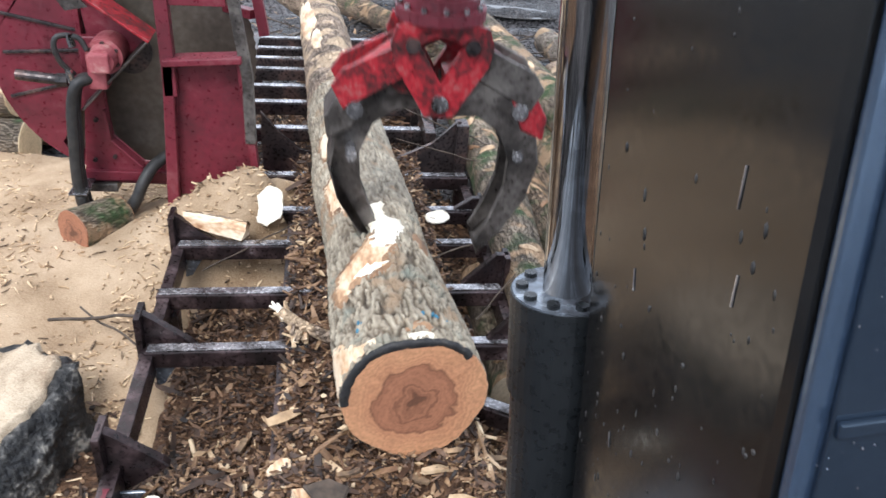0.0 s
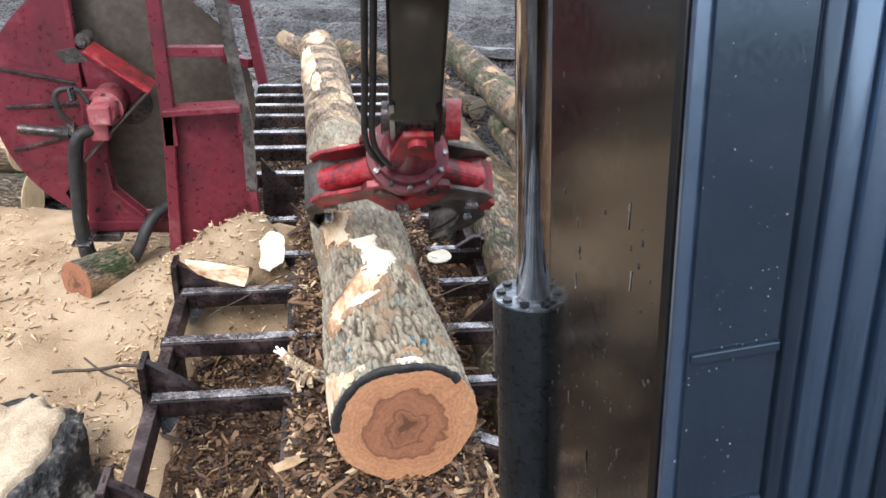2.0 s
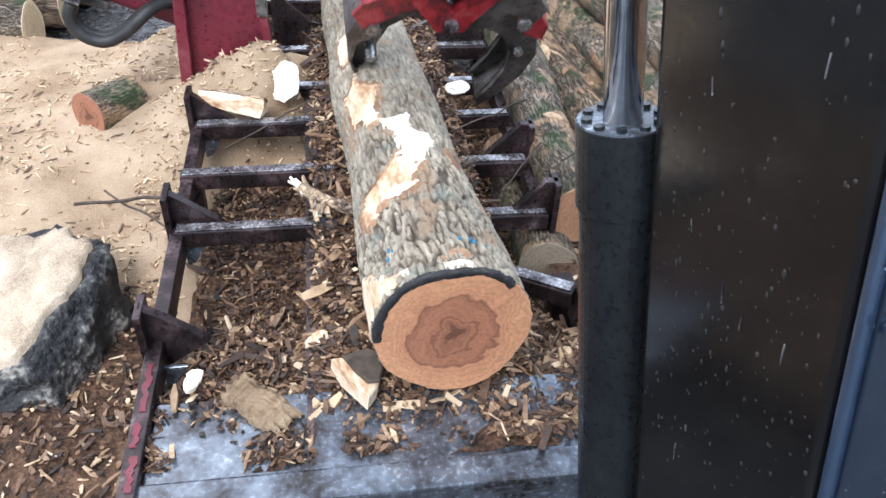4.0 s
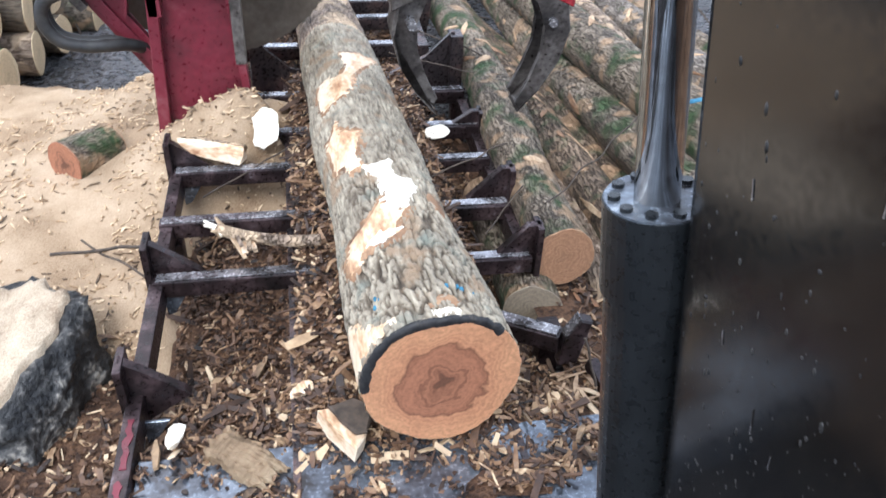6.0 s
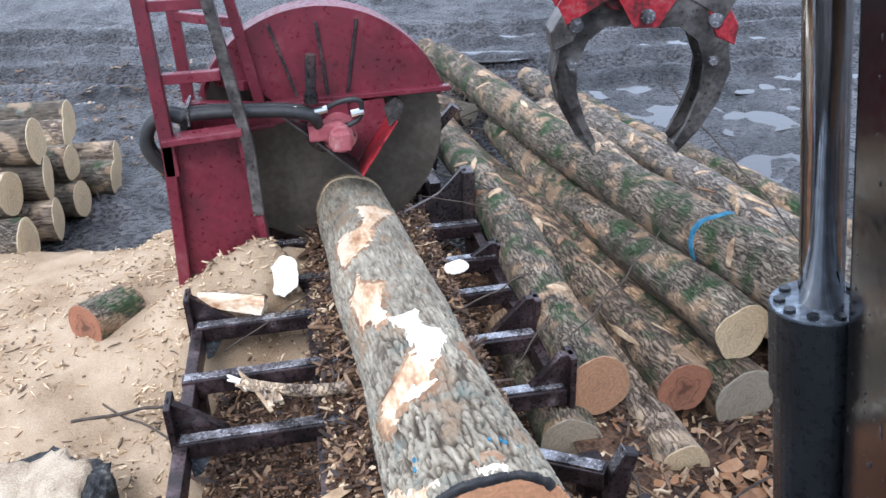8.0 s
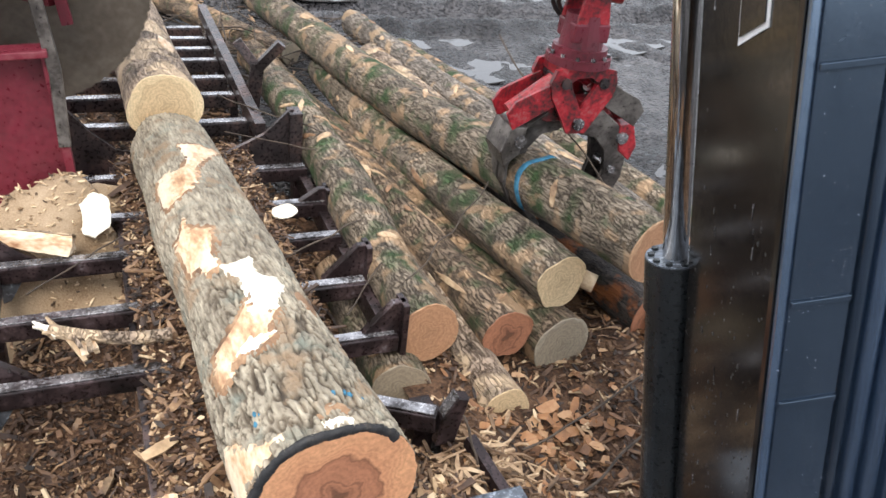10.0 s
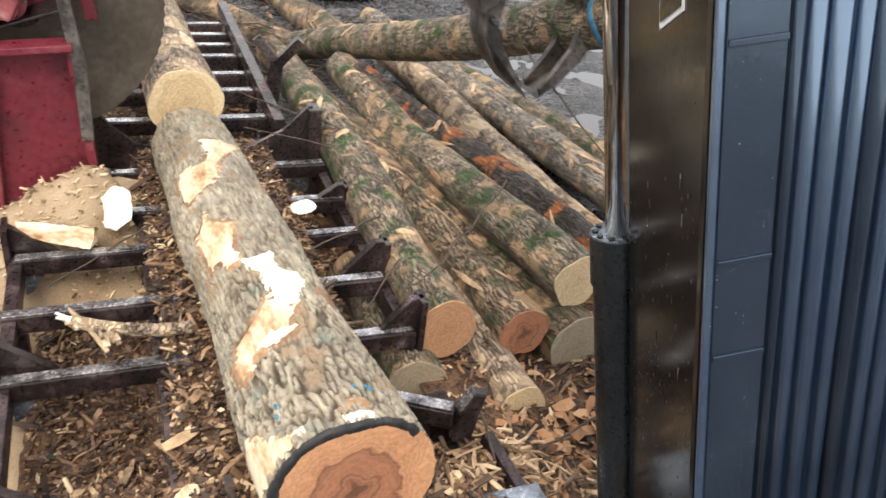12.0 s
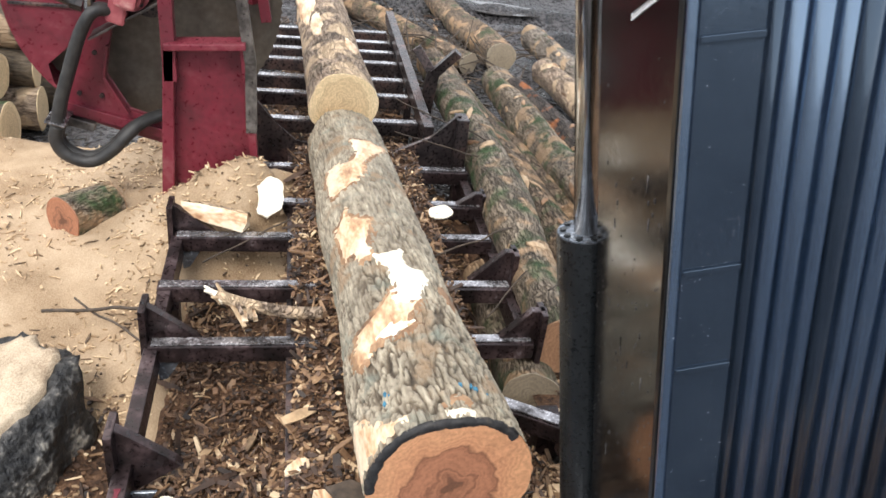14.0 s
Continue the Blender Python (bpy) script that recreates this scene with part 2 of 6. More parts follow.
BRIGHT_RED = surface("grapple_red_paint", ((0.34, (0.022, 0.016, 0.015)), (0.45, (0.14, 0.014, 0.018)), (0.57, (0.36, 0.014, 0.024)), (0.7, (0.3, 0.1, 0.095))), scale=7.0, fine=60, rough=0.42, bump=0.15, bump_dist=0.004, fine_amount=0.45)
STEEL_DARK = surface("oily_dark_steel", ((0.3, (0.012, 0.011, 0.012)), (0.5, (0.045, 0.035, 0.036)), (0.7, (0.13, 0.08, 0.07))), scale=8, fine=60, rough=0.35, rough_var=0.2, bump=0.3, bump_dist=0.004, metal=0.35)
RUSTY = surface("rusty_purple_steel", ((0.3, (0.010, 0.008, 0.008)), (0.5, (0.03, 0.019, 0.02)), (0.66, (0.09, 0.06, 0.062)), (0.75, (0.2, 0.18, 0.19))), scale=9, fine=70, rough=0.38, rough_var=0.2, bump=0.4, bump_dist=0.004, metal=0.4)
# pale stops also stand for wet glints on the deck bars
SHINY_TOP = surface("glinting_worn_steel", ((0.34, (0.05, 0.045, 0.045)), (0.52, (0.3, 0.29, 0.3)), (0.68, (0.6, 0.59, 0.6))), scale=9, fine=70, rough=0.22, rough_var=0.12, bump=0.25, bump_dist=0.003, metal=0.7)
WET_PLATE = surface("wet_blue_plate", ((0.34, (0.03, 0.026, 0.025)), (0.48, (0.1, 0.11, 0.13)), (0.62, (0.2, 0.23, 0.27)), (0.76, (0.42, 0.46, 0.5))), scale=7, fine=60, rough=0.2, rough_var=0.15, bump=0.2, bump_dist=0.003, metal=0.5)
CLAW = surface("claw_steel", ((0.28, (0.02, 0.018, 0.017)), (0.48, (0.075, 0.065, 0.06)), (0.68, (0.2, 0.18, 0.165))), scale=7, fine=60, rough=0.45, rough_var=0.2, bump=0.35, bump_dist=0.004, metal=0.5)
BLADE = surface("saw_blade_steel", ((0.3, (0.06, 0.048, 0.038)), (0.5, (0.105, 0.087, 0.07)), (0.7, (0.17, 0.145, 0.12))), scale=2.5, fine=30, rough=0.42, rough_var=0.1, bump=0.1, metal=0.45)
BLACK = surface("black_boom_paint", ((0.3, (0.004, 0.004, 0.0045)), (0.6, (0.008, 0.0075, 0.007)), (0.85, (0.018, 0.016, 0.014))), scale=5, fine=90, rough=0.15, rough_var=0.05, bump=0.03, bump_dist=0.002, fine_amount=0.3, spec=0.75)
NAVY = surface("navy_boom_paint", ((0.3, (0.008, 0.013, 0.022)), (0.6, (0.014, 0.021, 0.033)), (0.85, (0.035, 0.045, 0.062))), scale=6, fine=140, rough=0.14, rough_var=0.08, bump=0.04, bump_dist=0.002)
# lighter blue than NAVY: sky reflected in dark boom paint, put into the colour
SLATE = surface("sky_sheen_boom_paint", ((0.3, (0.017, 0.03, 0.056)), (0.6, (0.028, 0.044, 0.075)), (0.85, (0.058, 0.07, 0.095))), scale=6, fine=140, rough=0.2, rough_var=0.07, bump=0.04, bump_dist=0.002)
# blue specular tint and high IOR strengthen the sky's reflection
for _m, _ior in ((SLATE, 3.1), (NAVY, 1.9)):
    _m.node_tree.nodes["Principled BSDF"].inputs["IOR"].default_value = _ior
    _m.node_tree.nodes["Principled BSDF"].inputs["Specular Tint"].default_value = (0.62, 0.8, 1.0, 1.0)
CHROME = surface("chromed_rod", ((0.3, (0.5, 0.5, 0.5)), (0.7, (0.62, 0.6, 0.58))), scale=6, fine=60, rough=0.1, rough_var=0.05, bump=0.0, metal=1.0)
CYL = surface("black_cylinder_paint", ((0.3, (0.005, 0.006, 0.007)), (0.7, (0.012, 0.014, 0.016))), scale=8, fine=80, rough=0.32, rough_var=0.12, bump=0.1, bump_dist=0.002)
RUBBER = surface("hose_rubber", ((0.3, (0.012, 0.012, 0.013)), (0.7, (0.04, 0.038, 0.036))), scale=20, fine=160, rough=0.55, bump=0.3, bump_dist=0.002)
MOTOR = surface("dusty_motor_paint", ((0.3, (0.22, 0.03, 0.045)), (0.6, (0.36, 0.1, 0.11)), (0.8, (0.5, 0.3, 0.27))), scale=8, fine=60, rough=0.6, bump=0.2, bump_dist=0.003)
BARE = surface("bare_sapwood", ((0.3, (0.3, 0.14, 0.07)), (0.42, (0.56, 0.35, 0.2)), (0.52, (0.72, 0.55, 0.38)), (0.64, (0.8, 0.68, 0.52)), (0.75, (0.58, 0.36, 0.2))), scale=9, stretch=(1, 0.4, 1), fine=70, rough=0.55, bump=0.3, bump_dist=0.006)
SCAR = surface("rubbed_scar", ((0.3, (0.16, 0.09, 0.05)), (0.48, (0.4, 0.26, 0.15)), (0.66, (0.6, 0.44, 0.28))), scale=18, stretch=(1, 0.4, 1), fine=90, rough=0.7, bump=0.5, bump_dist=0.006)
SPLIT = surface("split_wood", ((0.3, (0.2, 0.13, 0.075)), (0.48, (0.45, 0.32, 0.2)), (0.7, (0.62, 0.48, 0.32))), scale=14, stretch=(1, 0.15, 1), fine=80, rough=0.75, bump=0.6, bump_dist=0.01)
INNER_BARK = surface("inner_bark", ((0.3, (0.1, 0.055, 0.032)), (0.5, (0.27, 0.15, 0.08)), (0.7, (0.45, 0.29, 0.17))), scale=16, stretch=(1, 0.5, 1), fine=70, rough=0.7, bump=0.6, bump_dist=0.008)
PALE = surface("fresh_white_wood", ((0.2, (0.8, 0.66, 0.46)), (0.5, (0.9, 0.82, 0.68)), (0.8, (0.93, 0.88, 0.78))), scale=6, fine=60, rough=0.6, bump=0.2, bump_dist=0.004)
TWIG = surface("twig_bark", ((0.3, (0.03, 0.022, 0.017)), (0.7, (0.11, 0.08, 0.058))), scale=20, fine=120, rough=0.8, bump=0.3, bump_dist=0.003)
STONE = surface("weathered_stone", ((0.4, (0.008, 0.008, 0.009)), (0.52, (0.03, 0.029, 0.028)), (0.6, (0.1, 0.095, 0.09)), (0.7, (0.36, 0.33, 0.28))), scale=7, fine=45, rough=0.6, rough_var=0.25, bump=0.9, bump_dist=0.03, fine_amount=0.5)
WHITE_PAINT = surface("white_decal", ((0.3, (0.7, 0.7, 0.7)), (0.7, (0.82, 0.82, 0.82))), scale=8, rough=0.4, bump=0.0)
YELLOW_PAINT = surface("yellow_decal", ((0.3, (0.7, 0.4, 0.04)), (0.7, (0.8, 0.5, 0.06))), scale=8, rough=0.4, bump=0.0)
BLUE_PAINT = surface("blue_marking_paint", ((0.3, (0.012, 0.075, 0.13)), (0.5, (0.03, 0.16, 0.26)), (0.7, (0.06, 0.22, 0.32))), scale=40, fine=120, rough=0.75, bump=0.3, bump_dist=0.003)
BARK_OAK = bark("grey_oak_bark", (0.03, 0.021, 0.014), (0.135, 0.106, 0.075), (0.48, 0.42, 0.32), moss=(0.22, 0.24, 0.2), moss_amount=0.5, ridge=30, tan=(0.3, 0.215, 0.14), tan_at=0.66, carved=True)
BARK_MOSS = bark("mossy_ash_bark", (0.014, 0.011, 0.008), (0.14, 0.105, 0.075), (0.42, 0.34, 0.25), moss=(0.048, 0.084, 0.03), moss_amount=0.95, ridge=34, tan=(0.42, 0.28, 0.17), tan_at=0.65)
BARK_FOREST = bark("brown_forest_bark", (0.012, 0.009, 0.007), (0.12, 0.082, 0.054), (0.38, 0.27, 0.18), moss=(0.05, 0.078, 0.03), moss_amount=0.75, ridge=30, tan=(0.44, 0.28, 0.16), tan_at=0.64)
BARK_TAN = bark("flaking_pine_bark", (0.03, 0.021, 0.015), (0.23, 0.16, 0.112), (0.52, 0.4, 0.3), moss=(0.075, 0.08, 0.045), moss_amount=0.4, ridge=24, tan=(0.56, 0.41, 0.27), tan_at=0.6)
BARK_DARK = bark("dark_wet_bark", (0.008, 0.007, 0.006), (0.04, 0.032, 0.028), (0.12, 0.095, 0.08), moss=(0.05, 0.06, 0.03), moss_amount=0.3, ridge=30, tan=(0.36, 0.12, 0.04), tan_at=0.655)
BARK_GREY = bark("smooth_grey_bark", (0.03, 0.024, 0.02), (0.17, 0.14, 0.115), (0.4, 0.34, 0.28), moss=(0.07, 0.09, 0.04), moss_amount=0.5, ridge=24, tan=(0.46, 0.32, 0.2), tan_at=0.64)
END_RED = end_grain("red_heart_end", (0.3, 0.125, 0.068), (0.5, 0.23, 0.12), (0.6, 0.3, 0.155))
END_PALE = end_grain("pale_end", (0.6, 0.44, 0.26), (0.72, 0.55, 0.33), (0.76, 0.6, 0.38), heart=0.22)
END_TAN = end_grain("tan_end", (0.42, 0.22, 0.12), (0.55, 0.32, 0.18), (0.6, 0.4, 0.24), heart=0.22)
END_GREY = end_grain("weathered_end", (0.3, 0.24, 0.17), (0.36, 0.3, 0.22), (0.3, 0.25, 0.18), heart=0.22)


# ---- mesh helpers ----
def mesh_of(name, bm, material, smooth=False):
    me = bpy.data.meshes.new(name)
    bmesh.ops.recalc_face_normals(bm, faces=bm.faces[:])
    bm.to_mesh(me)
    bm.free()
    for m in material if isinstance(material, (list, tuple)) else (material,):
        me.materials.append(m)
    if smooth:
        for p in me.polygons:
            p.use_smooth = True
    return me


def part(name, bm, material, parent=None, label="", smooth=False, at=None):
    ob = new(name, mesh_of(name, bm, material, smooth))
    if parent:
        ob.parent = parent
    if at is not None:
        ob.matrix_local = at
    if label:
        ob["label"] = label
    return ob


def empty(name, m=None):
    ob = new(name)
    if m is not None:
        ob.matrix_world = m
    return ob


def box(bm, lo, hi, bevel=0.004, m=None):
    c = [(a + b) / 2 for a, b in zip(lo, hi)]
    s = [b - a for a, b in zip(lo, hi)]
    r = bmesh.ops.create_cube(bm, size=1.0, matrix=(m or Matrix()) @ Matrix.Translation(c) @ Matrix.Diagonal((*s, 1)))
    vs = r["verts"]
    if bevel:
        es = list({e for v in vs for e in v.link_edges})
        bmesh.ops.bevel(bm, geom=es, offset=bevel, segments=2, affect="EDGES", profile=0.6)
    return bm


def rod(bm, a, b, r, r2=None, seg=16, cap=True):
    a, b = Vector(a), Vector(b)
    d = b - a
    m = Matrix.Translation((a + b) / 2) @ d.to_track_quat("Z", "Y").to_matrix().to_4x4()
    bmesh.ops.create_cone(bm, cap_ends=cap, segments=seg, radius1=r, radius2=r if r2 is None else r2, depth=d.length, matrix=m)
    return bm


def beam(bm, a, b, w, h, up=(0, 0, 1), bevel=0.004):
    """A rectangular bar from a to b, w wide and h high, with its top at the line's height."""
    a, b = Vector(a), Vector(b)
    d = (b - a)
    y = d.normalized()
    x = y.cross(Vector(up)).normalized()
    z = x.cross(y)
    m = Matrix.Translation((a + b) / 2) @ Matrix((x, y, z)).transposed().to_4x4()
    return box(bm, (-w / 2, -d.length / 2, -h / 2), (w / 2, d.length / 2, h / 2), bevel, m)


def prism(bm, pts, thick, axis="y", at=0.0, bevel=0.0):
    """A plate: a 2D outline pushed along an axis, centred at that coordinate."""
    def P(u, v, w):
        return {"y": (u, w, v), "x": (w, u, v), "z": (u, v, w)}[axis]
    lo = [bm.verts.new(P(u, v, at - thick / 2)) for u, v in pts]
    hi = [bm.verts.new(P(u, v, at + thick / 2)) for u, v in pts]
    k = len(pts)
    fs = [bm.faces.new(lo), bm.faces.new(hi[::-1])]
    for i in range(k):
        fs.append(bm.faces.new((lo[i], lo[(i + 1) % k], hi[(i + 1) % k], hi[i])))
    if bevel:
        es = list({e for f in fs[:2] for e in f.edges})
        bmesh.ops.bevel(bm, geom=es, offset=bevel, segments=1, affect="EDGES")
    return bm


def hose(bm, pts, r, seg=10):
    """A tube along a smooth line through points."""
    P = [Vector(p) for p in pts]
    line = []
    for i in range(len(P) - 1):
        p0, p1, p2, p3 = P[max(i - 1, 0)], P[i], P[i + 1], P[min(i + 2, len(P) - 1)]
        for k in range(6):
            t = k / 6
            line.append(0.5 * ((2 * p1) + (p2 - p0) * t + (2 * p0 - 5 * p1 + 4 * p2 - p3) * t * t + (3 * p1 - p0 - 3 * p2 + p3) * t ** 3))
    line.append(P[-1])
    rings = []
    ref = Vector((0.3, 0.9, 0.25)).normalized()
    for i, c in enumerate(line):
        d = (line[min(i + 1, len(line) - 1)] - line[max(i - 1, 0)]).normalized()
        u = d.cross(ref).normalized()
        v = d.cross(u)
        rings.append([bm.verts.new(c + r * (math.cos(a) * u + math.sin(a) * v)) for a in np.linspace(0, 2 * math.pi, seg, endpoint=False)])
    for a, b in zip(rings, rings[1:]):
        for k in range(seg):
            bm.faces.new((a[k], a[(k + 1) % seg], b[(k + 1) % seg], b[k]))
    bm.faces.new(rings[0])
    bm.faces.new(rings[-1][::-1])
    return bm


# ---- logs ----
class Shape:
    """The surface of a log along local Y, or of a piece of it from start to end: a radius for each turn and distance, and a bent axis."""

    def __init__(self, length, r0, r1, seed, bend=0.03, rough=0.05, flare=0.0, start=0.0, end=None):
        self.full, self.r0, self.r1, self.seed, self.bend, self.rough, self.flare = length, r0, r1, seed, bend, rough, flare
        self.start = start
        self.len = (length if end is None else end) - start

    def axis(self, y):
        u = (y + self.start) / self.full
        s = self.seed * 1.7
        return Vector((self.bend * math.sin(math.pi * u + s) - self.bend * math.sin(s), y, 0.5 * self.bend * (math.sin(2.1 * math.pi * u + s * 2) - math.sin(s * 2))))

    def point(self, a, y, lift=0.0):
        w = y + self.start
        u = min(max(w / self.full, 0), 1)
        r = self.r0 + (self.r1 - self.r0) * u + self.flare * math.exp(-w / 0.25)
        c, s = math.cos(a), math.sin(a)
        q = Vector((c * 1.1 + self.seed * 5.3, w * 1.6, s * 1.1))
        r *= 1 + self.rough * noise.noise(q) * 1.6
        q2 = Vector((c * r * 38, w * 9 + self.seed, s * r * 38))
        r += 0.004 * noise.noise(q2)
        o = self.axis(y)
        return Vector((o.x + (r + lift) * c, y, o.z + (r + lift) * s))


def log_thing(name, shape, m, bark_mat, near_end, far_end, label, category="log", seg=44, step=0.04, group="", knots=0, carve=0.0):
    """A log: bark tube, and a sawn face at each end."""
    thing = empty(name, m)
    tagged(thing, label, category, group)
    n = max(int(shape.len / step), 4)
    ys = np.linspace(0, shape.len, n + 1)
    angs = np.linspace(0, 2 * math.pi, seg, endpoint=False)
    furrow_shades = []
    if carve:
        verts = []
        for y in ys:
            for a in angs:
                r = shape.r0
                c, sn, w = math.cos(a) * r, math.sin(a) * r, y + shape.start
                bend = noise.noise_vector(Vector((c * 9, w * 5, sn * 9))) * 0.012
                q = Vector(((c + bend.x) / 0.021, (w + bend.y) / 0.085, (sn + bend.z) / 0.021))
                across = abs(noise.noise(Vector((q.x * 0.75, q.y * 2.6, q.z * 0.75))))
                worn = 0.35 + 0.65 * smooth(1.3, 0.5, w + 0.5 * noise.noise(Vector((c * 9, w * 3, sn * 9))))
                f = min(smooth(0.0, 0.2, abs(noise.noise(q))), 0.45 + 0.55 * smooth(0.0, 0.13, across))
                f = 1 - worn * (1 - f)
                # shade of the cracks, stored per vertex for the bark's colour
                furrow_shades.append(min(max(f * (0.85 + 0.3 * noise.noise(q * 0.3)) + 0.3 * noise.noise(q * 2.3), 0), 1))
                verts.append(shape.point(a, y, carve * (f - 0.8) + 0.003 * noise.noise(q * 1.7)))
    else:
        verts = [shape.point(a, y) for y in ys for a in angs]
    faces = [(i * seg + k, i * seg + (k + 1) % seg, (i + 1) * seg + (k + 1) % seg, (i + 1) * seg + k) for i in range(n) for k in range(seg)]
    me = bpy.data.meshes.new("bark")
    me.from_pydata([tuple(v) for v in verts], [], faces)
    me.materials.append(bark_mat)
    for p in me.polygons:
        p.use_smooth = True
    if furrow_shades:
        me.attributes.new("furrow_shade", "FLOAT", "POINT").data.foreach_set("value", furrow_shades)
    tube = new("bark", me)
    tube.parent = thing
    for mat, y, d in ((near_end, 0.0, -0.004), (far_end, shape.len, 0.004)):
        bm = bmesh.new()
        o = shape.axis(y)
        rings = []
        for f in (0.12, 0.4, 0.7, 0.93, 0.985, 1.0):
            rings.append([bm.verts.new((o.x + f * (p.x - o.x), y + (d if f < 0.99 else -0.2 * d) + 0.0015 * noise.noise(Vector((p.x * f * 40, y, p.z * f * 40))), o.z + f * (p.z - o.z))) for p in (shape.point(a, y) for a in angs)])
        bm.faces.new(rings[0])
        for a, b in zip(rings, rings[1:]):
            for k in range(seg):
                bm.faces.new((a[k], a[(k + 1) % seg], b[(k + 1) % seg], b[k]))
        part("sawn_face", bm, mat, thing, smooth=False)
    rng = random.Random(int(shape.seed * 1000) + 5)
    for _ in range(knots):
        a, y = rng.uniform(0.2, 2.9), rng.uniform(0.1, shape.len - 0.1)
        big = rng.random() ** 2
        bare_patch(thing, shape, a, y, 0.08 + 0.3 * big, 0.025 + 0.1 * rng.random() ** 2, rng.random() * 9, rng.choice((INNER_BARK, SCAR, SCAR)), "knot_scar", skew=rng.uniform(-0.5, 0.5), lift=0.004)
    return thing


def bare_patch(thing, shape, a0, y0, da, dy, seed, mat, name="bare_patch", label="", skew=0.0, lift=0.0055):
    """A patch of stripped bark with a ragged edge, lying on the log."""
    bm = bmesh.new()
    k = 72
    rings = []
    for f in (0.0, 0.35, 0.7, 0.94, 1.0):
        ring = []
        for i in range(k):
            t = 2 * math.pi * i / k
            w = 1 + 0.42 * noise.noise(Vector((math.cos(t) * 1.3 + seed, math.sin(t) * 1.3, seed * 2))) + 0.2 * noise.noise(Vector((math.cos(t) * 4 + seed, math.sin(t) * 4, seed))) + 0.16 * noise.noise(Vector((math.cos(t) * 11 + seed, math.sin(t) * 11, seed)))
            u, v = f * w * math.cos(t), f * w * math.sin(t)
            ring.append(bm.verts.new(shape.point(a0 + da * u + skew * v, y0 + dy * v, lift if f < 0.97 else -0.006)))
            if f == 0.0:
                break
        rings.append(ring)
    c = rings[0][0]
    for i in range(k):
        bm.faces.new((c, rings[1][i], rings[1][(i + 1) % k]))
    for a, b in zip(rings[1:], rings[2:]):
        for i in range(k):
            bm.faces.new((a[i], b[i], b[(i + 1) % k], a[(i + 1) % k]))
    return part(name, bm, mat, thing, label, smooth=True)


def outlined_patch(thing, shape, outline, mat, label, lift=0.0055, seed=0.0, grow=0.0):
    """A patch of stripped bark with corners at (degrees round, metres along) and a ragged edge."""
    k = len(outline)
    ca, cy = sum(a for a, _ in outline) / k, sum(y for _, y in outline) / k
    line = []
    for i in range(k):
        p0, p1, p2, p3 = (outline[(i + o) % k] for o in (-1, 0, 1, 2))
        for t in (0.0, 0.17, 0.33, 0.5, 0.67, 0.83):
            a, y = (0.5 * (2 * p1[c] + (p2[c] - p0[c]) * t + (2 * p0[c] - 5 * p1[c] + 4 * p2[c] - p3[c]) * t * t + (3 * p1[c] - p0[c] - 3 * p2[c] + p3[c]) * t ** 3) for c in (0, 1))
            w = Vector((a * 0.25, y * 60, seed))
            d = Vector(((a - ca) * 0.0035, y - cy))
            d = d.normalized() * grow if d.length else d
            line.append((a + 2.2 * noise.noise(w) + d.x / 0.0035, y + 0.009 * noise.noise(w + Vector((9, 4, 2))) + d.y))
    flat = [Vector((a * 0.0035, y, 0)) for a, y in line]
    bm = bmesh.new()
    edge = [bm.verts.new(v) for v in flat]
    for i in range(len(edge)):
        bm.edges.new((edge[i], edge[(i + 1) % len(edge)]))
    bmesh.ops.triangle_fill(bm, edges=bm.edges[:], use_beauty=True)
    for _ in range(3):
        bmesh.ops.subdivide_edges(bm, edges=[e for e in bm.edges if not e.is_boundary and e.calc_length() > 0.03], cuts=1)
        bmesh.ops.triangulate(bm, faces=[f for f in bm.faces if len(f.verts) > 3])
    rim = {v for e in bm.edges if e.is_boundary for v in e.verts}
    for v in bm.verts:
        a, y = math.radians(v.co.x / 0.0035), v.co.y
        v.co = shape.point(a, y, -0.004 if v in rim else lift + 0.002 * noise.noise(Vector((a * 14, y * 30, seed))))
    return part("bare_patch", bm, mat, thing, label, smooth=True)


def lay(p, q):
    """The pose of a log whose near end is at p and which runs towards q."""
    p, q = Vector(p), Vector(q)
    y = (q - p).normalized()
    x = y.cross(Vector((0, 0, 1))).normalized()
    z = x.cross(y)
    return Matrix.Translation(p) @ Matrix((x, y, z)).transposed().to_4x4()


